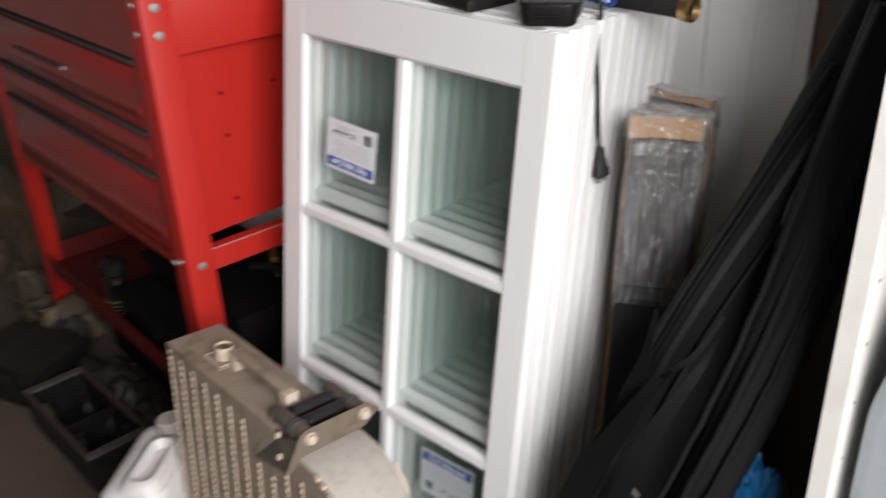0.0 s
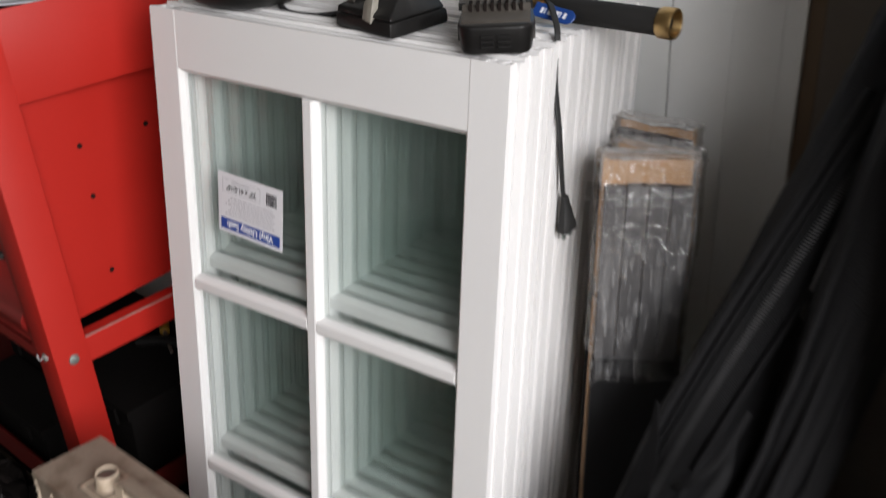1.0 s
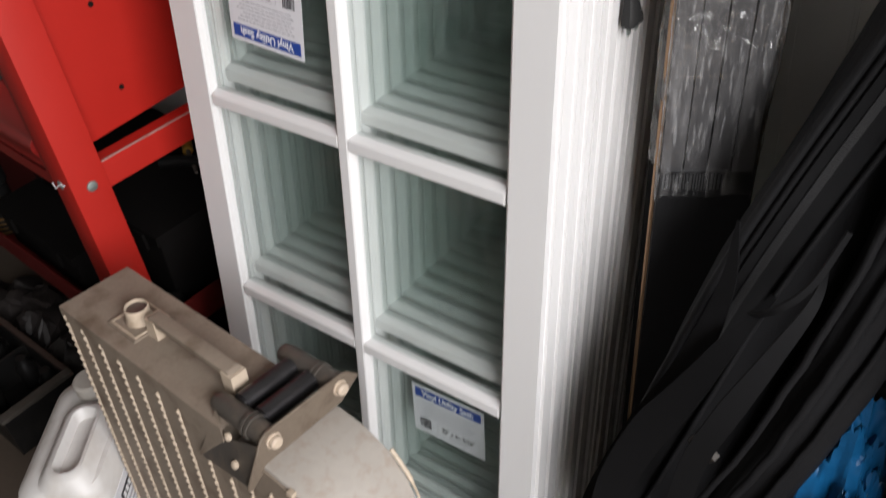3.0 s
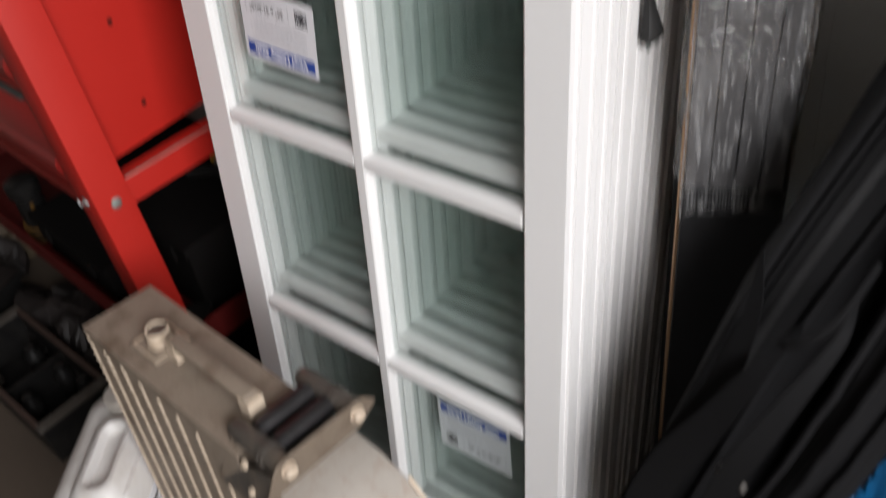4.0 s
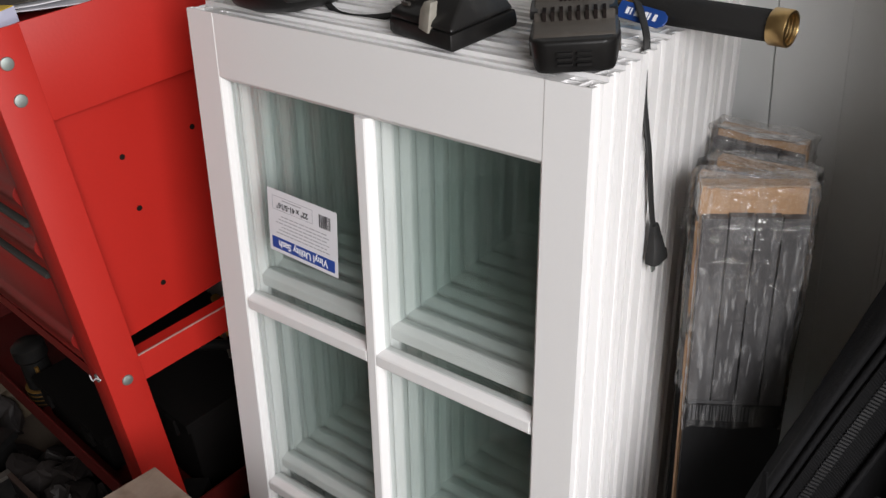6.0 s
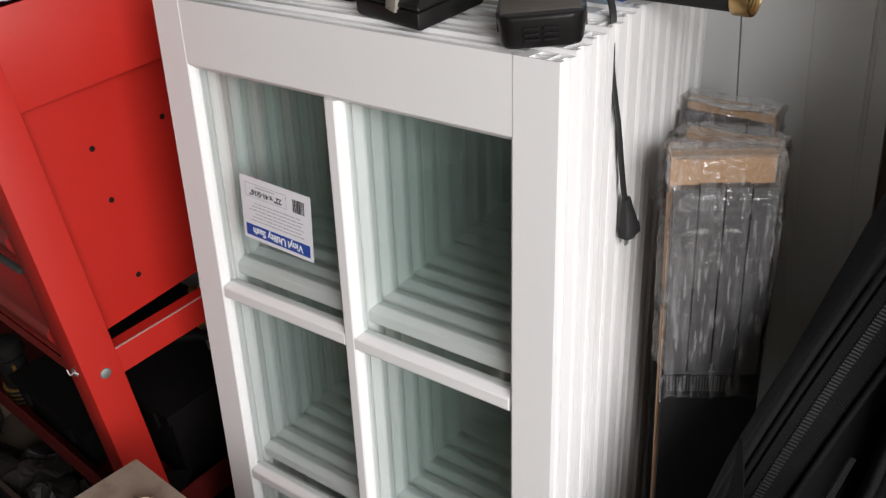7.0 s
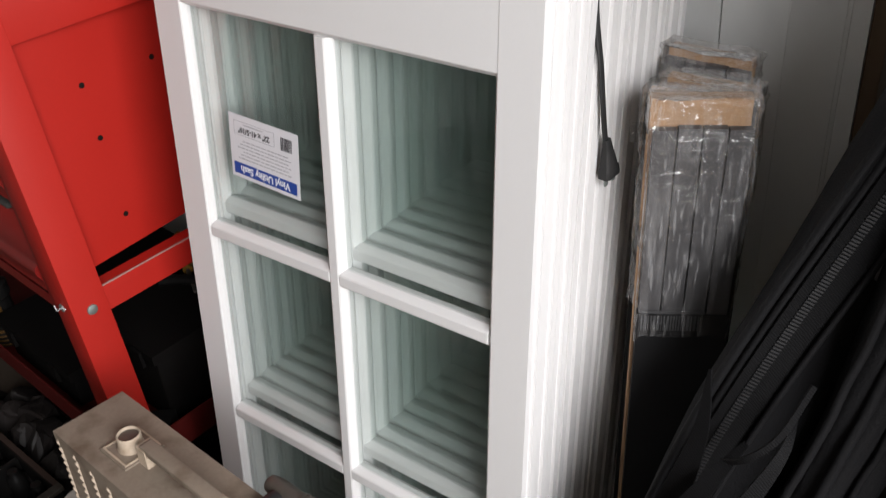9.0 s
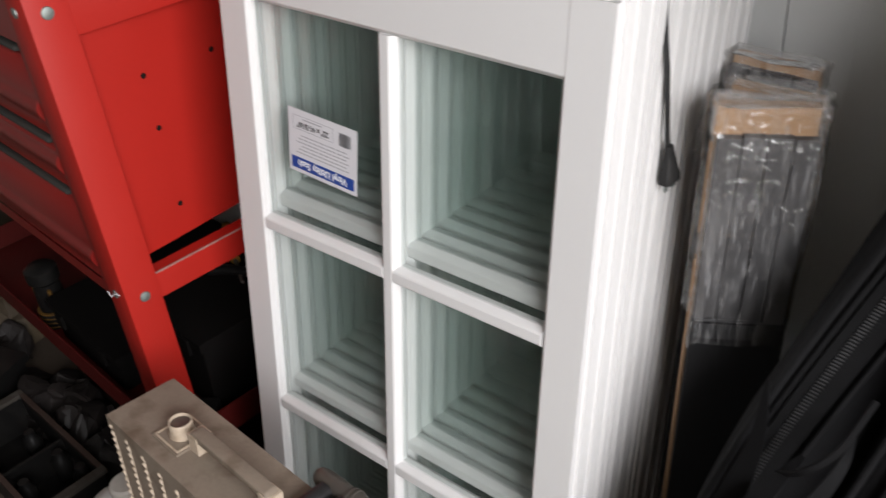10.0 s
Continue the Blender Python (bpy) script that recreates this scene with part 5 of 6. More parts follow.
flashlight(pose(0.418, 0.358, TOP + 0.0340, 0, 0, 42))
cable("garden_hose", [(0.10, 0.475, TOP + 0.024), (0.19, 0.425, TOP + 0.019), (0.27, 0.405, TOP + 0.017), (0.335, 0.390, TOP + 0.015)], 0.0075, ROPE, "thin grey hose lying over the sash tops", "hose")
cable("garden_hose", [(0.13, 0.490, TOP + 0.025), (0.22, 0.452, TOP + 0.020), (0.30, 0.432, TOP + 0.017), (0.345, 0.440, TOP + 0.015)], 0.0062, ROPE, "thin grey hose lying over the sash tops", "hose")
flat_case = thing("green_case", pose(0.155, 0.405, TOP + 0.0095, 0, 0, -20), "dark green flat case lying on the stack", "case")
block("lid", (-0.095, -0.055, 0.014), (0.095, 0.055, 0.026), GREEN, flat_case, bevel=0.003)
block("tray", (-0.094, -0.054, 0.0), (0.094, 0.054, 0.0136), GREEN, flat_case, bevel=0.003)


# ---------------------------------------------------------------- things on the bench
def bench_at(x, y, z, yaw=0, rx=0, ry=0):
    return BENCH @ pose(x, y, z, rx, ry, yaw)


BENCH_TOP = 1.0450


def magazine(m, label, seed, wide=0.21, deep=0.28):
    """A limp magazine with curling pages."""
    root = thing("magazine", m, label, "magazine", "papers on the bench")
    rnd = random.Random(seed)
    for layer in range(3):
        bm = bmesh.new()
        n = 14
        curl = rnd.uniform(0.02, 0.05) * (layer + 1) / 3
        rows = [[bm.verts.new((wide * (i / n - 0.5), deep * (j / 4 - 0.5), 0.002 + 0.004 * layer + curl * max(0, i / n - 0.35) ** 2 * 2 * (0.6 + 0.4 * j / 4))) for i in range(n + 1)] for j in range(5)]
        low = [[bm.verts.new(v.co - Vector((0, 0, 0.0016))) for v in row] for row in rows]
        for j in range(4):
            for i in range(n):
                bm.faces.new((rows[j][i], rows[j][i + 1], rows[j + 1][i + 1], rows[j + 1][i]))
                bm.faces.new((low[j][i], low[j + 1][i], low[j + 1][i + 1], low[j][i + 1]))
        for i in range(n):
            bm.faces.new((rows[0][i], low[0][i], low[0][i + 1], rows[0][i + 1]))
            bm.faces.new((rows[4][i], rows[4][i + 1], low[4][i + 1], low[4][i]))
        for j in range(4):
            bm.faces.new((rows[j][n], low[j][n], low[j + 1][n], rows[j + 1][n]))
            bm.faces.new((rows[j][0], rows[j + 1][0], low[j + 1][0], low[j][0]))
        if layer == 2:
            bmesh.ops.scale(bm, vec=(0.95, 0.95, 1), verts=bm.verts[:])
        part("page", bm, (PAPER, PAPER, PRINTED)[layer], root, smooth=True)
    return root


magazine(bench_at(-0.20, 0.20, BENCH_TOP + 0.012, 40), "curling magazine with pale and dark pages on the bench", 3)
magazine(bench_at(-0.30, 0.13, BENCH_TOP, 15), "curling magazine lying flat on the bench", 5)
small_box = thing("small_carton", bench_at(-0.075, 0.045, BENCH_TOP, 25), "small yellow and white printed carton", "box")
block("carton", (-0.028, -0.022, 0.0), (0.028, 0.022, 0.032), LILAC, small_box, bevel=0.001)
block("yellow_top", (-0.0275, -0.0215, 0.0322), (0.0275, 0.0215, 0.0332), YELLOW_CARD, small_box, bevel=0)
for k in range(4):
    block("print_line", (-0.020, -0.0228, 0.022 - 0.0045 * k), (0.020 - 0.004 * k, -0.0222, 0.0235 - 0.0045 * k), GREY_INK, small_box, bevel=0)
block("dark_patch", (-0.0285, -0.018, 0.0), (-0.0281, 0.018, 0.020), BLACK_PLASTIC, small_box, bevel=0)
pouch = bmesh.new()
tube(pouch, smooth_path([(-0.05, 0, 0.012), (-0.02, 0.006, 0.020), (0.02, 0, 0.018), (0.05, -0.006, 0.010)], 5), [0.006] + [0.02] * 14 + [0.006], 14, flat=0.7)
tagged(part("plastic_pouch", pouch, clear_sheet("clear_pouch", (0.8, 0.82, 0.86), 0.15, 2.0, 0.6, 40, 0.25), m=bench_at(-0.085, 0.22, BENCH_TOP + 0.006, 70), smooth=True), "crumpled clear plastic pouch on the papers", "plastic pouch")


# ---------------------------------------------------------------- dark things under and beside the bench
def crate(m, wide, deep, high, material, label):
    root = thing("storage_box", m, label, "box", "boxes under the bench")
    bm = bmesh.new()
    prism(bm, [(-wide / 2 + 0.012, 0), (wide / 2 - 0.012, 0), (wide / 2, high), (-wide / 2, high)], -deep / 2, deep / 2, "y")
    soften(bm, 0.006, 2)
    part("tub", bm, material, root, smooth=True)
    block("lid", (-wide / 2 - 0.006, -deep / 2 - 0.006, high), (wide / 2 + 0.006, deep / 2 + 0.006, high + 0.018), material, root, bevel=0.004)
    for s in (-1, 1):
        block("clasp", (s * wide * 0.3 - 0.014, -deep / 2 - 0.011, high - 0.02), (s * wide * 0.3 + 0.014, -deep / 2 - 0.005, high + 0.012), material, root, bevel=0.002)
    return root


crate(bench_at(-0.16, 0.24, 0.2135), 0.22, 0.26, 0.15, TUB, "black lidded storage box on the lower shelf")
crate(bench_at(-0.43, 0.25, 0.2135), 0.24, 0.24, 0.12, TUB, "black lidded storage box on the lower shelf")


def hand_lamp(m):
    root = thing("work_lantern", m, "black work lantern with amber bars under the bench", "lantern")
    bm = bmesh.new()
    lathe(bm, [(0.032, 0), (0.036, 0.004), (0.036, 0.030), (0.030, 0.036), (0.028, 0.090), (0.034, 0.096), (0.034, 0.118), (0.022, 0.126)], 24)
    part("body", bm, BLACK_PLASTIC, root, smooth=True)
    for z in (0.006, 0.015, 0.024, 0.033):
        bm = bmesh.new()
        lathe(bm, [(0.0363, z), (0.0368, z + 0.0006), (0.0368, z + 0.0024), (0.0363, z + 0.003)], 24)
        part("yellow_band", bm, AMBER, root, smooth=True)
    for a in (-15, 215):
        bm = bmesh.new()
        tube(bm, [(0.033 * math.cos(radians(a)), 0.033 * math.sin(radians(a)), z) for z in (0.044, 0.085)], 0.0042, 8)
        part("guard_bar", bm, AMBER, root, smooth=True)
    return root


# two tubs and a flat case added to cover floor and shelf with darkness
crate(bench_at(-0.24, 0.21, 0.0), 0.36, 0.30, 0.165, TUB, "near-black lidded tub added to darken the space under the lower shelf")
crate(bench_at(-0.62, 0.22, 0.0), 0.32, 0.28, 0.150, TUB, "near-black lidded tub added to darken the space under the lower shelf")
crate(bench_at(-0.37, 0.072, 0.2135), 0.28, 0.085, 0.075, TUB, "flat near-black lidded case added to darken the lower shelf")
hand_lamp(bench_at(-0.560, 0.050, 0.2135) @ Matrix.Diagonal((0.95, 0.95, 1.15, 1)))
for k, (x, y, yaw, rx) in enumerate(((-0.12, 0.26, 30, 12), (-0.22, 0.30, -25, 8))):
    tool = thing("hand_tool", bench_at(x, y, 0.399, yaw), "black and yellow handled hand tool", "hand tool", "tools under the bench")
    bm = bmesh.new()
    tube(bm, smooth_path([(-0.075, 0, 0.010), (-0.03, 0.004, 0.013), (0.02, 0, 0.012), (0.055, -0.004, 0.010)], 5), 0.0095, 12)
    part("grip", bm, YELLOW if k == 1 else BLACK_PLASTIC, tool, smooth=True)
    bm = bmesh.new()
    tube(bm, [(0.055, -0.004, 0.010), (0.13, -0.004, 0.009)], [0.004, 0.003], 10)
    part("shaft", bm, DARK_STEEL, tool, smooth=True)


def open_toolbox(m, label):
    root = thing("plastic_toolbox", m, label, "toolbox", "boxes on the floor")
    for lo, hi in (((-0.17, -0.10, 0), (0.17, 0.10, 0.006)), ((-0.17, -0.10, 0.006), (-0.163, 0.10, 0.09)), ((0.163, -0.10, 0.006), (0.17, 0.10, 0.09)),
                   ((-0.163, -0.10, 0.006), (0.163, -0.093, 0.09)), ((-0.163, 0.093, 0.006), (0.163, 0.10, 0.09)), ((-0.004, -0.093, 0.006), (0.004, 0.093, 0.07))):
        block("wall", lo, hi, BLACK_PLASTIC, root, bevel=0.0015)
    block("rim", (-0.178, -0.106, 0.088), (-0.160, 0.106, 0.096), DUSTY_PLASTIC, root, bevel=0.002)
    block("rim", (0.160, -0.106, 0.088), (0.178, 0.106, 0.096), DUSTY_PLASTIC, root, bevel=0.002)
    block("rim", (-0.160, -0.106, 0.088), (0.160, -0.092, 0.096), RIM_WOOD, root, bevel=0.002)
    block("rim", (-0.160, 0.092, 0.088), (0.160, 0.106, 0.096), RIM_WOOD, root, bevel=0.002)
    return root


open_toolbox(pose(-0.53, -0.150, 0.0, 0, 0, -3) @ Matrix.Diagonal((1, 0.68, 1.05, 1)), "dark open tool tray with a brown rim on the floor")
crate(pose(-0.87, -0.13, 0.0, 0, 0, 18), 0.24, 0.17, 0.10, BLACK_PLASTIC, "black lidded tub beside the bench")


def small_clutter(spots, m0, seed):
    rnd = random.Random(seed)
    for x, y, z in spots:
        kind = rnd.random()
        m = m0 @ pose(x, y, z, 0, 0, rnd.uniform(0, 180))
        if kind < 0.5:
            bm = bmesh.new()
            lathe(bm, [(0.016, 0), (0.018, 0.002), (0.018, 0.05), (0.012, 0.058), (0.010, 0.07)], 16)
            tagged(part("small_bottle", bm, rnd.choice((BLACK_PLASTIC, DUSTY_PLASTIC, GREY_BIN)), m=m, smooth=True), "small dark plastic bottle among clutter", "bottle", "floor clutter")
        else:
            w = rnd.uniform(0.02, 0.05)
            tagged(block("small_carton", (-w, -0.02, 0), (w, 0.02, rnd.uniform(0.02, 0.05)), rnd.choice((CARTON, GREY_BIN, BLACK_PLASTIC)), bevel=0.002, m=m), "small dusty carton among clutter", "box", "floor clutter")


small_clutter([(-0.07, 0.03, 0.0065), (0.05, -0.04, 0.0065), (0.10, 0.05, 0.0065), (-0.12, -0.05, 0.0065), (0.03, 0.04, 0.0065)], pose(-0.53, -0.150, 0.0, 0, 0, -3), 8)
small_clutter([(-0.30, 0.10, 0.2135), (-0.27, 0.13, 0.2135), (-0.33, 0.06, 0.2135), (-0.04, 0.08, 0.2135)], BENCH, 9)


def litter(seed, count, span_x, span_y, tallest, material, label):
    """Crumpled packets and rags lying about on the floor."""
    rnd = random.Random(seed)
    for k in range(count):
        x, y = rnd.uniform(*span_x), rnd.uniform(*span_y)
        w, d, h = rnd.uniform(0.03, 0.085), rnd.uniform(0.03, 0.06), rnd.uniform(0.03, tallest)
        bm = bmesh.new()
        nu, nv = 12, 6
        rings = []
        for j in range(nv + 1):
            t = j / nv * math.pi / 2
            rings.append([bm.verts.new((w * math.cos(a) * max(0.05, math.cos(t)) ** 0.6, d * math.sin(a) * max(0.05, math.cos(t)) ** 0.6, h * math.sin(t)))
                          for a in (2 * math.pi * i / nu for i in range(nu))])
        for a, c in zip(rings, rings[1:]):
            for i in range(nu):
                bm.faces.new((a[i], a[(i + 1) % nu], c[(i + 1) % nu], c[i]))
        bm.faces.new(rings[0][::-1])
        bm.faces.new(rings[-1])
        for v in bm.verts:
            v.co += Vector((noise.noise(v.co * 22 + Vector((k, 0, 0))), noise.noise(v.co * 22 + Vector((0, k, 0))), noise.noise(v.co * 22 + Vector((0, 0, k))))) * 0.028
            v.co.z = max(v.co.z, 0.0)
        tagged(part("crumpled_rag", bm, material, m=pose(x, y, 0.0, 0, 0, rnd.uniform(0, 180))), label, "rag", "rags on the floor")


litter(6, 34, (-1.55, -0.98), (0.0, 0.46), 0.13, MIXED, "crumpled dirty brown rag lying on the floor")
litter(15, 26, (-0.97, -0.40), (-0.055, 0.045), 0.10, BLACK_RAG, "crumpled black rag on the floor under the bench")
for x, y, z, w, d, h, yaw in ((-1.52, 0.28, 0.0, 0.34, 0.30, 0.34, 8), (-1.50, 0.30, 0.341, 0.30, 0.26, 0.30, -6), (-1.24, 0.34, 0.0, 0.20, 0.22, 0.24, 14), (-1.70, -0.10, 0.0, 0.26, 0.30, 0.40, 4)):
    box = thing("dirty_carton", pose(x, y, z, 0, 0, yaw), "dirty brown carton stacked beside the bench", "box", "dirty cartons")
    block("carton_body", (-w / 2, -d / 2, 0), (w / 2, d / 2, h), MIXED, box, bevel=0.004)
    block("tape", (-w / 2 - 0.0006, -0.02, h * 0.7), (w / 2 + 0.0006, 0.02, h + 0.0006), STUD, box, bevel=0)


# ---------------------------------------------------------------- black bags leaning by the wall
def long_bag(name, spine, radii, material, label, seed, flat=0.75, fold=0.012, sides=64, steps=14):
    """A long slack bag: a tube along a spine with crisp folds that slant along it."""
    root = thing(name, pose(0, 0, 0), label, "bag", "black carry bags")
    pts = smooth_path(spine, steps)
    n = len(pts)
    sizes = [np.interp(i / (n - 1), np.linspace(0, 1, len(radii)), radii) for i in range(n)]
    bm = bmesh.new()
    rings = tube(bm, pts, [float(s) for s in sizes], sides, flat=flat)
    for i, ring in enumerate(rings):
        for k, v in enumerate(ring):
            out = (v.co - pts[i]).normalized()
            a = 2 * math.pi * k / sides + i * 0.02
            c, s = math.cos(a), math.sin(a)
            broad = noise.noise(Vector((1.6 * c + seed, 1.6 * s, i * 0.05)))
            crisp = (1 - abs(noise.noise(Vector((2.4 * c, 2.4 * s + seed, i * 0.022))))) ** 2
            fine = (1 - abs(noise.noise(Vector((7.0 * c + seed, 7.0 * s, i * 0.07))))) ** 4
            v.co += out * fold * (1.7 * broad + 0.45 * (crisp - 0.6) + 0.10 * (fine - 0.5))
    part("shell", bm, material, root, smooth=True)
    return root


def ribbon(bm, points, width, thick=0.0012, facing=Vector((0.35, -0.8, 0.45)), twist=(0, 0), tip=1.0):
    pts = [Vector(p) for p in points]
    rings = []
    for i, p in enumerate(pts):
        ahead = (pts[min(i + 1, len(pts) - 1)] - pts[max(i - 1, 0)]).normalized()
        side = ahead.cross(facing).normalized()
        turn = radians(twist[0] + (twist[1] - twist[0]) * i / (len(pts) - 1))
        side = Matrix.Rotation(turn, 3, ahead) @ side
        up = side.cross(ahead).normalized()
        spread = width * min(1.0, tip + (1 - tip) * i / (len(pts) - 1) / 0.55)
        rings.append([bm.verts.new(p + s * side * spread / 2 + h * up * thick / 2) for s, h in ((-1, -1), (1, -1), (1, 1), (-1, 1))])
    for a, b in zip(rings, rings[1:]):
        for k in range(4):
            bm.faces.new((a[k], a[(k + 1) % 4], b[(k + 1) % 4], b[k]))
    bm.faces.new(rings[0])
    bm.faces.new(rings[-1][::-1])
    bmesh.ops.recalc_face_normals(bm, faces=bm.faces[:])


def strap(name, points, width, parent, label, twist=(0, 0), material=None, thick=0.002, tip=1.0):
    bm = bmesh.new()
    ribbon(bm, smooth_path(points, 8), width, thick, twist=twist, tip=tip)
    return part(name, bm, material or WEBBING, parent, label, smooth=True)


zip_bag = long_bag("carry_bag", [(0.660, 0.085, 0.03), (0.700, 0.135, 0.28), (0.772, 0.215, 0.60), (0.850, 0.285, 0.84), (0.915, 0.340, 1.06), (0.950, 0.372, 1.20)],
                   [0.045, 0.062, 0.074, 0.076, 0.066, 0.040], BAG, "long black nylon carry bag with coarse zip against the wall", 11, fold=0.0075)
# the zip runs up the front: pale flap, teeth, and a rolled flap edge beside them
ZIP_LINE = smooth_path([(0.648, 0.035, 0.22), (0.684, 0.075, 0.347), (0.722, 0.112, 0.49), (0.757, 0.143, 0.62), (0.795, 0.178, 0.735), (0.832, 0.212, 0.835), (0.868, 0.243, 0.93), (0.900, 0.270, 1.01)], 12)
bm = bmesh.new()
ribbon(bm, ZIP_LINE, 0.040, 0.004, Vector((0.45, -0.75, 0.40)))
flap = part("zip_flap", bm, WEBBING, zip_bag, "charcoal zip flap")
bm = bmesh.new()
for k in range(220):
    i = k * (len(ZIP_LINE) - 1) / 219.01
    j = int(i)
    p = ZIP_LINE[j].lerp(ZIP_LINE[j + 1], i - j)
    ahead = (ZIP_LINE[j + 1] - ZIP_LINE[j]).normalized()
    side = ahead.cross(Vector((0.45, -0.75, 0.40))).normalized()
    up = side.cross(ahead)
    frame_of = Matrix((side, ahead, up)).transposed().to_4x4()
    frame_of.translation = p + side * (-0.006) + (-up if up.y > 0 else up) * 0.0032
    quad_box(bm, (-0.0042, -0.0010, -0.0009), (0.0042, 0.0010, 0.0009), frame_of)
part("zip_teeth", bm, ZIP, zip_bag, "coarse grey zip teeth")
for shift, r in ((-0.026, 0.0042), (-0.037, 0.0050), (0.024, 0.0032)):
    bm = bmesh.new()
    tube(bm, [p + Vector((shift * 0.8, -0.003 + abs(shift) * 0.1, -shift * 0.45)) for p in ZIP_LINE], r, 10)
    part("piping", bm, BAG_GREY, zip_bag, "rolled black edge beside the zip", smooth=True)
strap("carry_strap", [(0.742, 0.135, 0.715), (0.748, 0.105, 0.655), (0.728, 0.080, 0.555), (0.690, 0.058, 0.440), (0.655, 0.045, 0.318), (0.640, 0.04, 0.20)], 0.042, zip_bag, "wide black webbing strap", (40, 0), tip=0.08)
strap("carry_strap", [(0.790, 0.115, 0.660), (0.768, 0.078, 0.622), (0.742, 0.058, 0.560), (0.704, 0.042, 0.475), (0.676, 0.032, 0.370), (0.668, 0.03, 0.24)], 0.040, zip_bag, "wide black webbing strap", (35, 0), tip=0.15)
strap("carry_strap", [(0.822, 0.150, 0.690), (0.826, 0.104, 0.676), (0.806, 0.070, 0.620), (0.780, 0.050, 0.545), (0.758, 0.045, 0.465), (0.745, 0.045, 0.36)], 0.026, zip_bag, "wide black webbing strap", (-20, 8), tip=0.1)
strap("strap_loop", [(0.775, 0.100, 0.640), (0.800, 0.085, 0.672), (0.822, 0.098, 0.700), (0.836, 0.130, 0.742)], 0.008, zip_bag, "narrow bound strap end", (10, 40))
bm = bmesh.new()
quad_box(bm, (-0.016, -0.004, -0.012), (0.016, 0.004, 0.012))
soften(bm, 0.0035, 3)
part("buckle", bm, DUSTY_PLASTIC, zip_bag, "dull grey plastic buckle", pose(0.759, 0.070, 0.465, 20, 25, -10), smooth=True)

second_bag = long_bag("carry_bag", [(0.740, 0.085, 0.03), (0.782, 0.118, 0.26), (0.832, 0.150, 0.46), (0.872, 0.190, 0.66), (0.905, 0.232, 0.88), (0.930, 0.265, 1.10)],
                      [0.028, 0.036, 0.038, 0.040, 0.044, 0.030], BAG_GREY, "narrow black nylon carry bag with ridged seams by the shelf", 23, 0.9, 0.0042)
for shift, r in (((0.0, 0.0, 0.0), 0.0045), ((0.022, 0.003, -0.012), 0.0058), ((0.045, 0.012, -0.022), 0.0040)):
    bm = bmesh.new()
    rope = [Vector(p) + Vector(shift) for p in ((0.700, 0.062, 0.18), (0.738, 0.074, 0.30), (0.785, 0.094, 0.43), (0.818, 0.118, 0.55), (0.848, 0.148, 0.68), (0.875, 0.185, 0.84), (0.900, 0.222, 1.00))]
    pts = [p + Vector((0.0022 * noise.noise(Vector((i * 0.4, 0, shift[0] * 90))), 0, 0.003 * noise.noise(Vector((i * 0.3, 5, shift[0] * 90))))) for i, p in enumerate(smooth_path(rope, 9))]
    tube(bm, pts, r, 12, flat=0.8)
    part("seam_ridge", bm, BAG_GREY, second_bag, "stitched seam ridge", smooth=True)
strap("shoulder_strap", [(0.852, 0.222, 0.80), (0.866, 0.212, 0.874), (0.892, 0.222, 0.960), (0.918, 0.236, 1.040), (0.938, 0.250, 1.113), (0.955, 0.268, 1.18)], 0.006, second_bag, "thin pale grey strap edge", (0, 0), STRAP_GREY, 0.0015)


def crumpled_heap(name, centre, half, high, material, label, seed, sharp=0.5, parent=None):
    """A crumpled cloth heap: a dome broken up into sharp folds."""
    bm = bmesh.new()
    nu, nv = 72, 40
    rows_ = []
    for j in range(nv + 1):
        t = j / nv * math.pi / 2
        row = []
        for i in range(nu):
            a = 2 * math.pi * i / nu
            d = Vector((math.cos(a) * math.cos(t) ** 0.6, math.sin(a) * math.cos(t) ** 0.6, math.sin(t) ** 1.2))
            q = d * 2.3 + Vector((seed, 0, 0))
            rough = 0.34 * noise.noise(q) + sharp * (0.45 - abs(noise.noise(q * 1.9))) + 0.16 * (0.4 - abs(noise.noise(q * 4.5)))
            k = 1 + rough * 0.75
            row.append(bm.verts.new((centre[0] + half[0] * d.x * k, centre[1] + half[1] * d.y * k, max(0.002, centre[2] + high * d.z * (1 + 0.5 * rough)))))
        rows_.append(row)
    for a, b in zip(rows_, rows_[1:]):
        for i in range(nu):
            k = (i + 1) % nu
            bm.faces.new((a[i], a[k], b[k], b[i]))
    bm.faces.new(rows_[0][::-1])
    bmesh.ops.remove_doubles(bm, verts=bm.verts[:], dist=0.0002)
    bmesh.ops.recalc_face_normals(bm, faces=bm.faces[:])
    if parent:
        return part(name, bm, material, parent, smooth=True)
    return tagged(part(name, bm, material, smooth=True), label, "bag")


fabric = thing("blue_fabric", pose(0, 0, 0), "crumpled bright blue nylon fabric between the bags", "fabric")
crumpled_heap("fold", (0.868, 0.190, 0.0), (0.062, 0.060), 0.46, TARP, "", 3.1, 0.35, fabric)
crumpled_heap("fold", (0.915, 0.150, 0.0), (0.045, 0.060), 0.37, TARP, "", 6.7, 0.35, fabric)
crumpled_heap("fold", (0.862, 0.118, 0.0), (0.040, 0.040), 0.22, TARP, "", 1.9, 0.35, fabric)
crumpled_heap("slumped_bag", (0.795, 0.055, 0.0), (0.070, 0.045), 0.10, BAG, "black nylon bag end slumped on the floor", 8.4)
sling = thing("loose_strap", pose(0, 0, 0), "black strap lying across the blue fabric", "strap")
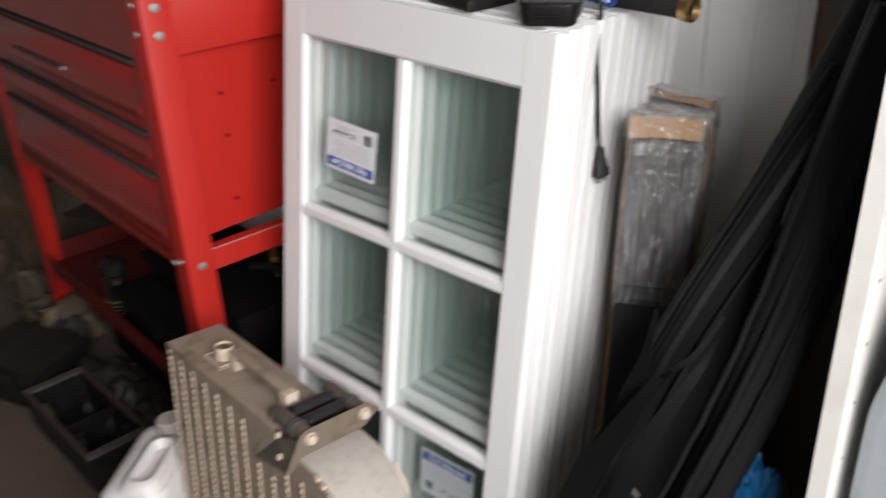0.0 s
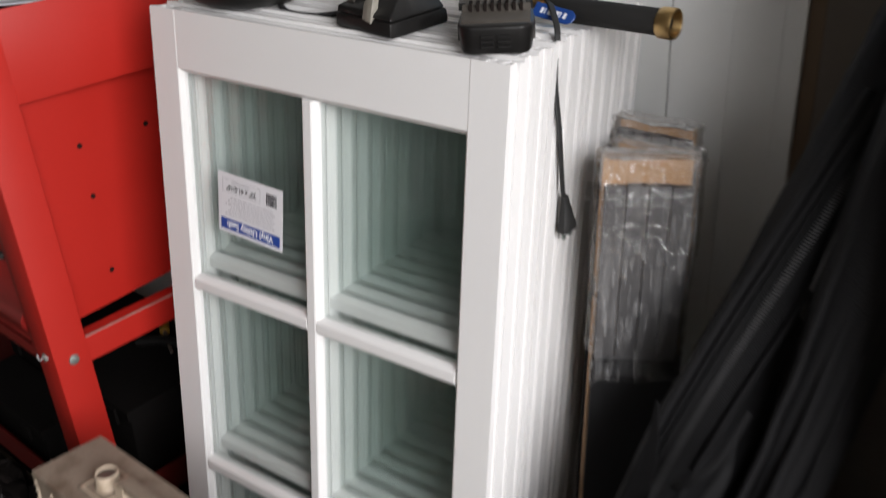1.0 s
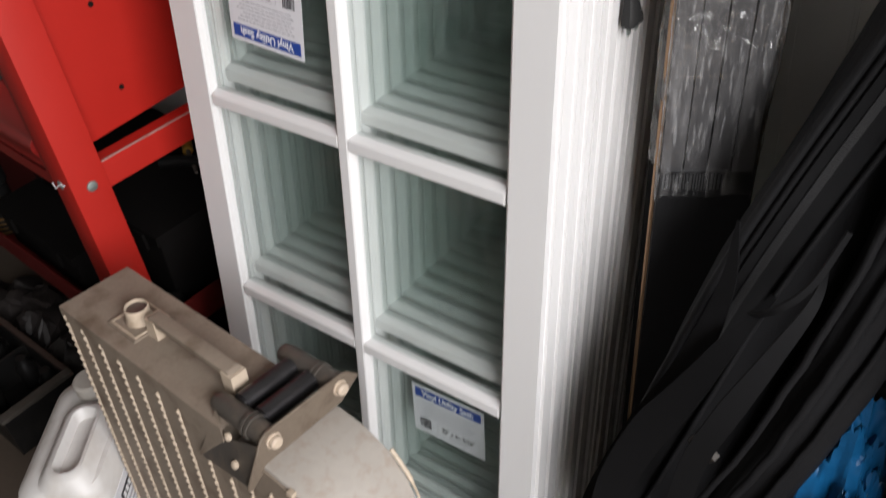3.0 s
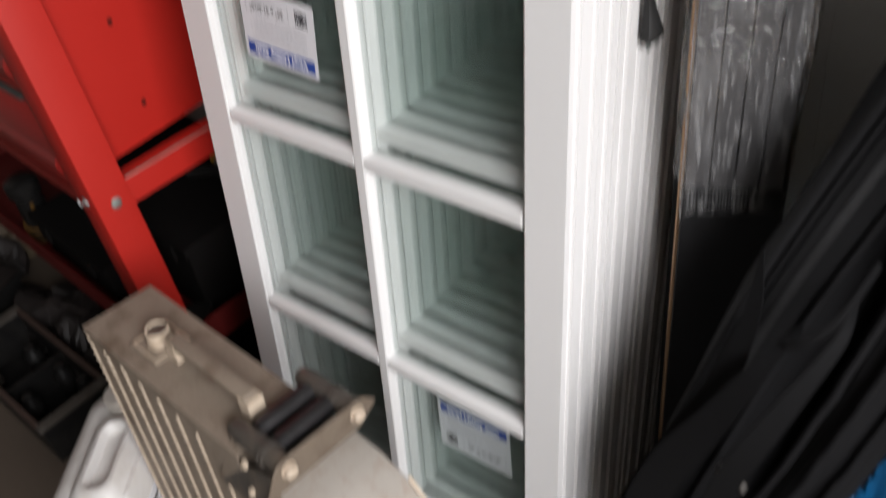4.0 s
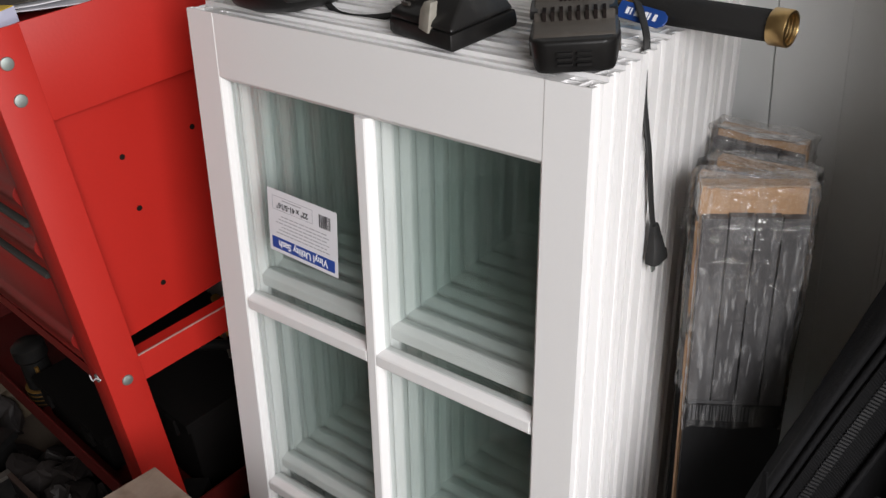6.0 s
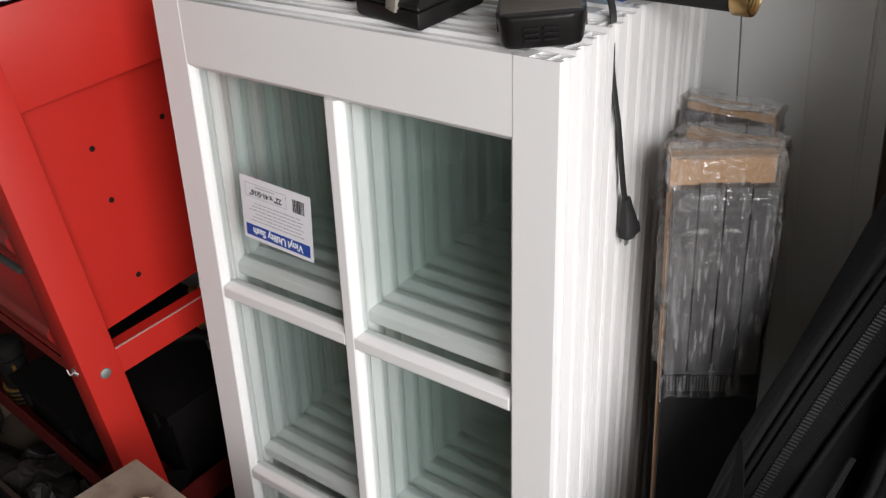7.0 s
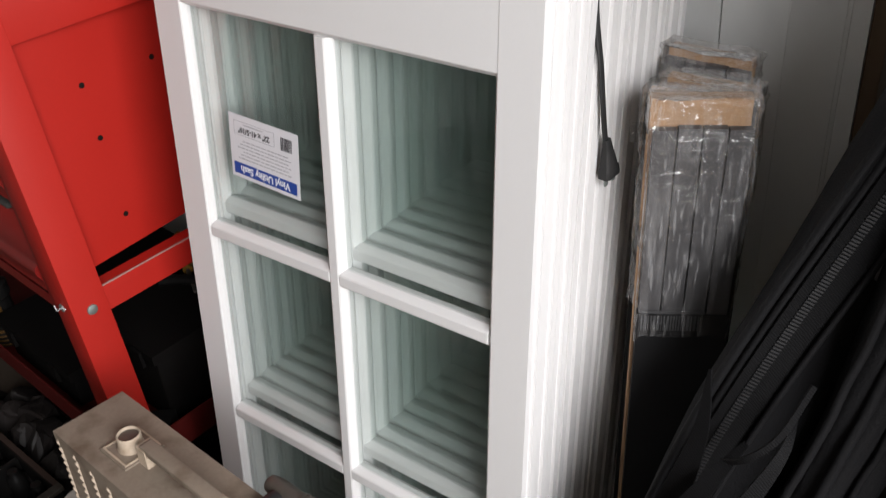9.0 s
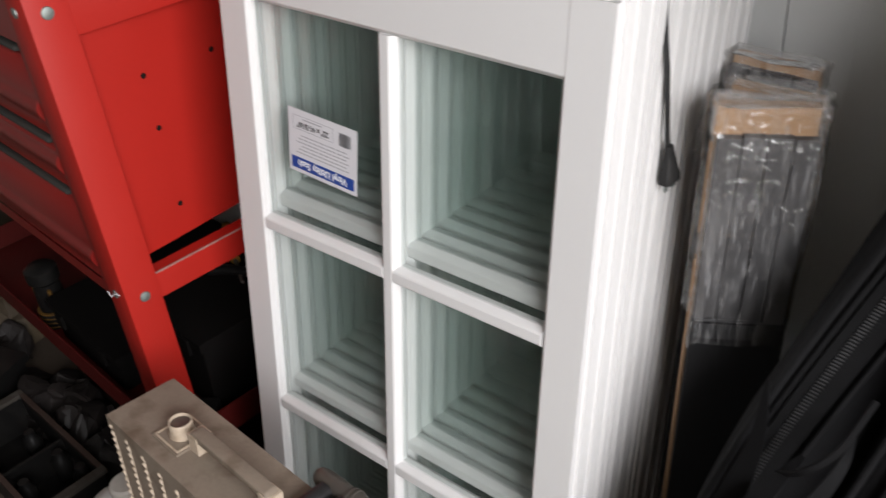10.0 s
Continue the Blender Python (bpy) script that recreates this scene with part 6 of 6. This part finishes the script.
strap("webbing", [(0.800, 0.085, 0.30), (0.835, 0.095, 0.325), (0.875, 0.100, 0.37), (0.915, 0.105, 0.385), (0.960, 0.11, 0.36)], 0.026, sling, "", (0, 20))


# ---------------------------------------------------------------- white shelf unit
def shelf_unit(m):
    root = thing("shelf_unit", m, "white painted shelf unit with scuffed solid side boards", "shelf")
    # the unseen top is raised to cast shade on the back wall
    deep, wide, high = 0.36, 0.70, 1.26
    for x0 in (0.0, wide - 0.022):
        side = block("side_board", (x0, 0.0, 0), (x0 + 0.022, deep, high), SHELF_WHITE, root, bevel=0.0015)
        for k in range(9):
            for y in (0.035, deep - 0.035):
                bm = bmesh.new()
                lathe(bm, [(0.0025, -0.0004), (0.0025, 0.0004)], 10)
                part("peg_hole", bm, BLACK_INK, side, m=pose(x0 + (0.022 if x0 == 0 else 0.0), y, 0.20 + 0.08 * k, 0, 90, 0))
    for z in (0.06, 0.47, 0.933, 1.238):
        block("shelf_board", (0.0224, 0.002, z), (wide - 0.0224, deep - 0.008, z + 0.022), SHELF_WHITE, root, bevel=0.0015)
    block("back_sheet", (0.0224, deep - 0.0076, 0.06), (wide - 0.0224, deep - 0.003, high), SHELF_WHITE, root, bevel=0)
    return root


SHELF = pose(0.974, 0.112, 0)
shelf_unit(SHELF)
pine = thing("pine_box", SHELF @ pose(0.0, 0.0, 0.9555), "laminated orange pine box standing on the shelf", "box")
for k in range(4):
    block("lamination", (0.0245 + 0.0085 * k, 0.010, 0.0), (0.0327 + 0.0085 * k, 0.235, 0.150), ORANGE_WOOD, pine, bevel=0.0008)
block("back_board", (0.0600, 0.215, 0.0), (0.30, 0.235, 0.150), ORANGE_WOOD, pine, bevel=0.001)
block("far_board", (0.300, 0.010, 0.0), (0.330, 0.235, 0.150), ORANGE_WOOD, pine, bevel=0.001)


def bin_box(m, label):
    """A tapering tub with rounded shoulders and a moulded seam."""
    root = thing("plastic_bin", m, label, "bin", "bins on the shelf")
    bm = bmesh.new()
    prism(bm, [(-0.150, 0), (0.150, 0), (0.150, 0.16), (0.128, 0.250), (0.085, 0.320), (0.060, 0.345), (-0.060, 0.345), (-0.085, 0.320), (-0.128, 0.250), (-0.150, 0.16)], -0.145, 0.145, "y")
    soften(bm, 0.024, 5, 12)
    tub = part("tub", bm, BIN_CLEAR, root, smooth=True)
    for x in (-0.05, 0.05):
        block("moulded_rib", (x - 0.004, -0.1475, 0.03), (x + 0.004, -0.1440, 0.24), GREY_BIN, tub, bevel=0.0015)
    block("rim", (-0.070, -0.120, 0.345), (0.070, 0.120, 0.358), GREY_BIN, root, bevel=0.004, segments=3)
    return root


bin_box(SHELF @ pose(0.188, 0.165, 0.4925) @ Matrix.Diagonal((1, 1, 1.18, 1)), "grey-blue milky plastic tub with rounded shoulders")
bin_box(SHELF @ pose(0.188, 0.165, 0.0825) @ Matrix.Diagonal((1, 1, 1.05, 1)), "grey-blue milky plastic tub with rounded shoulders")
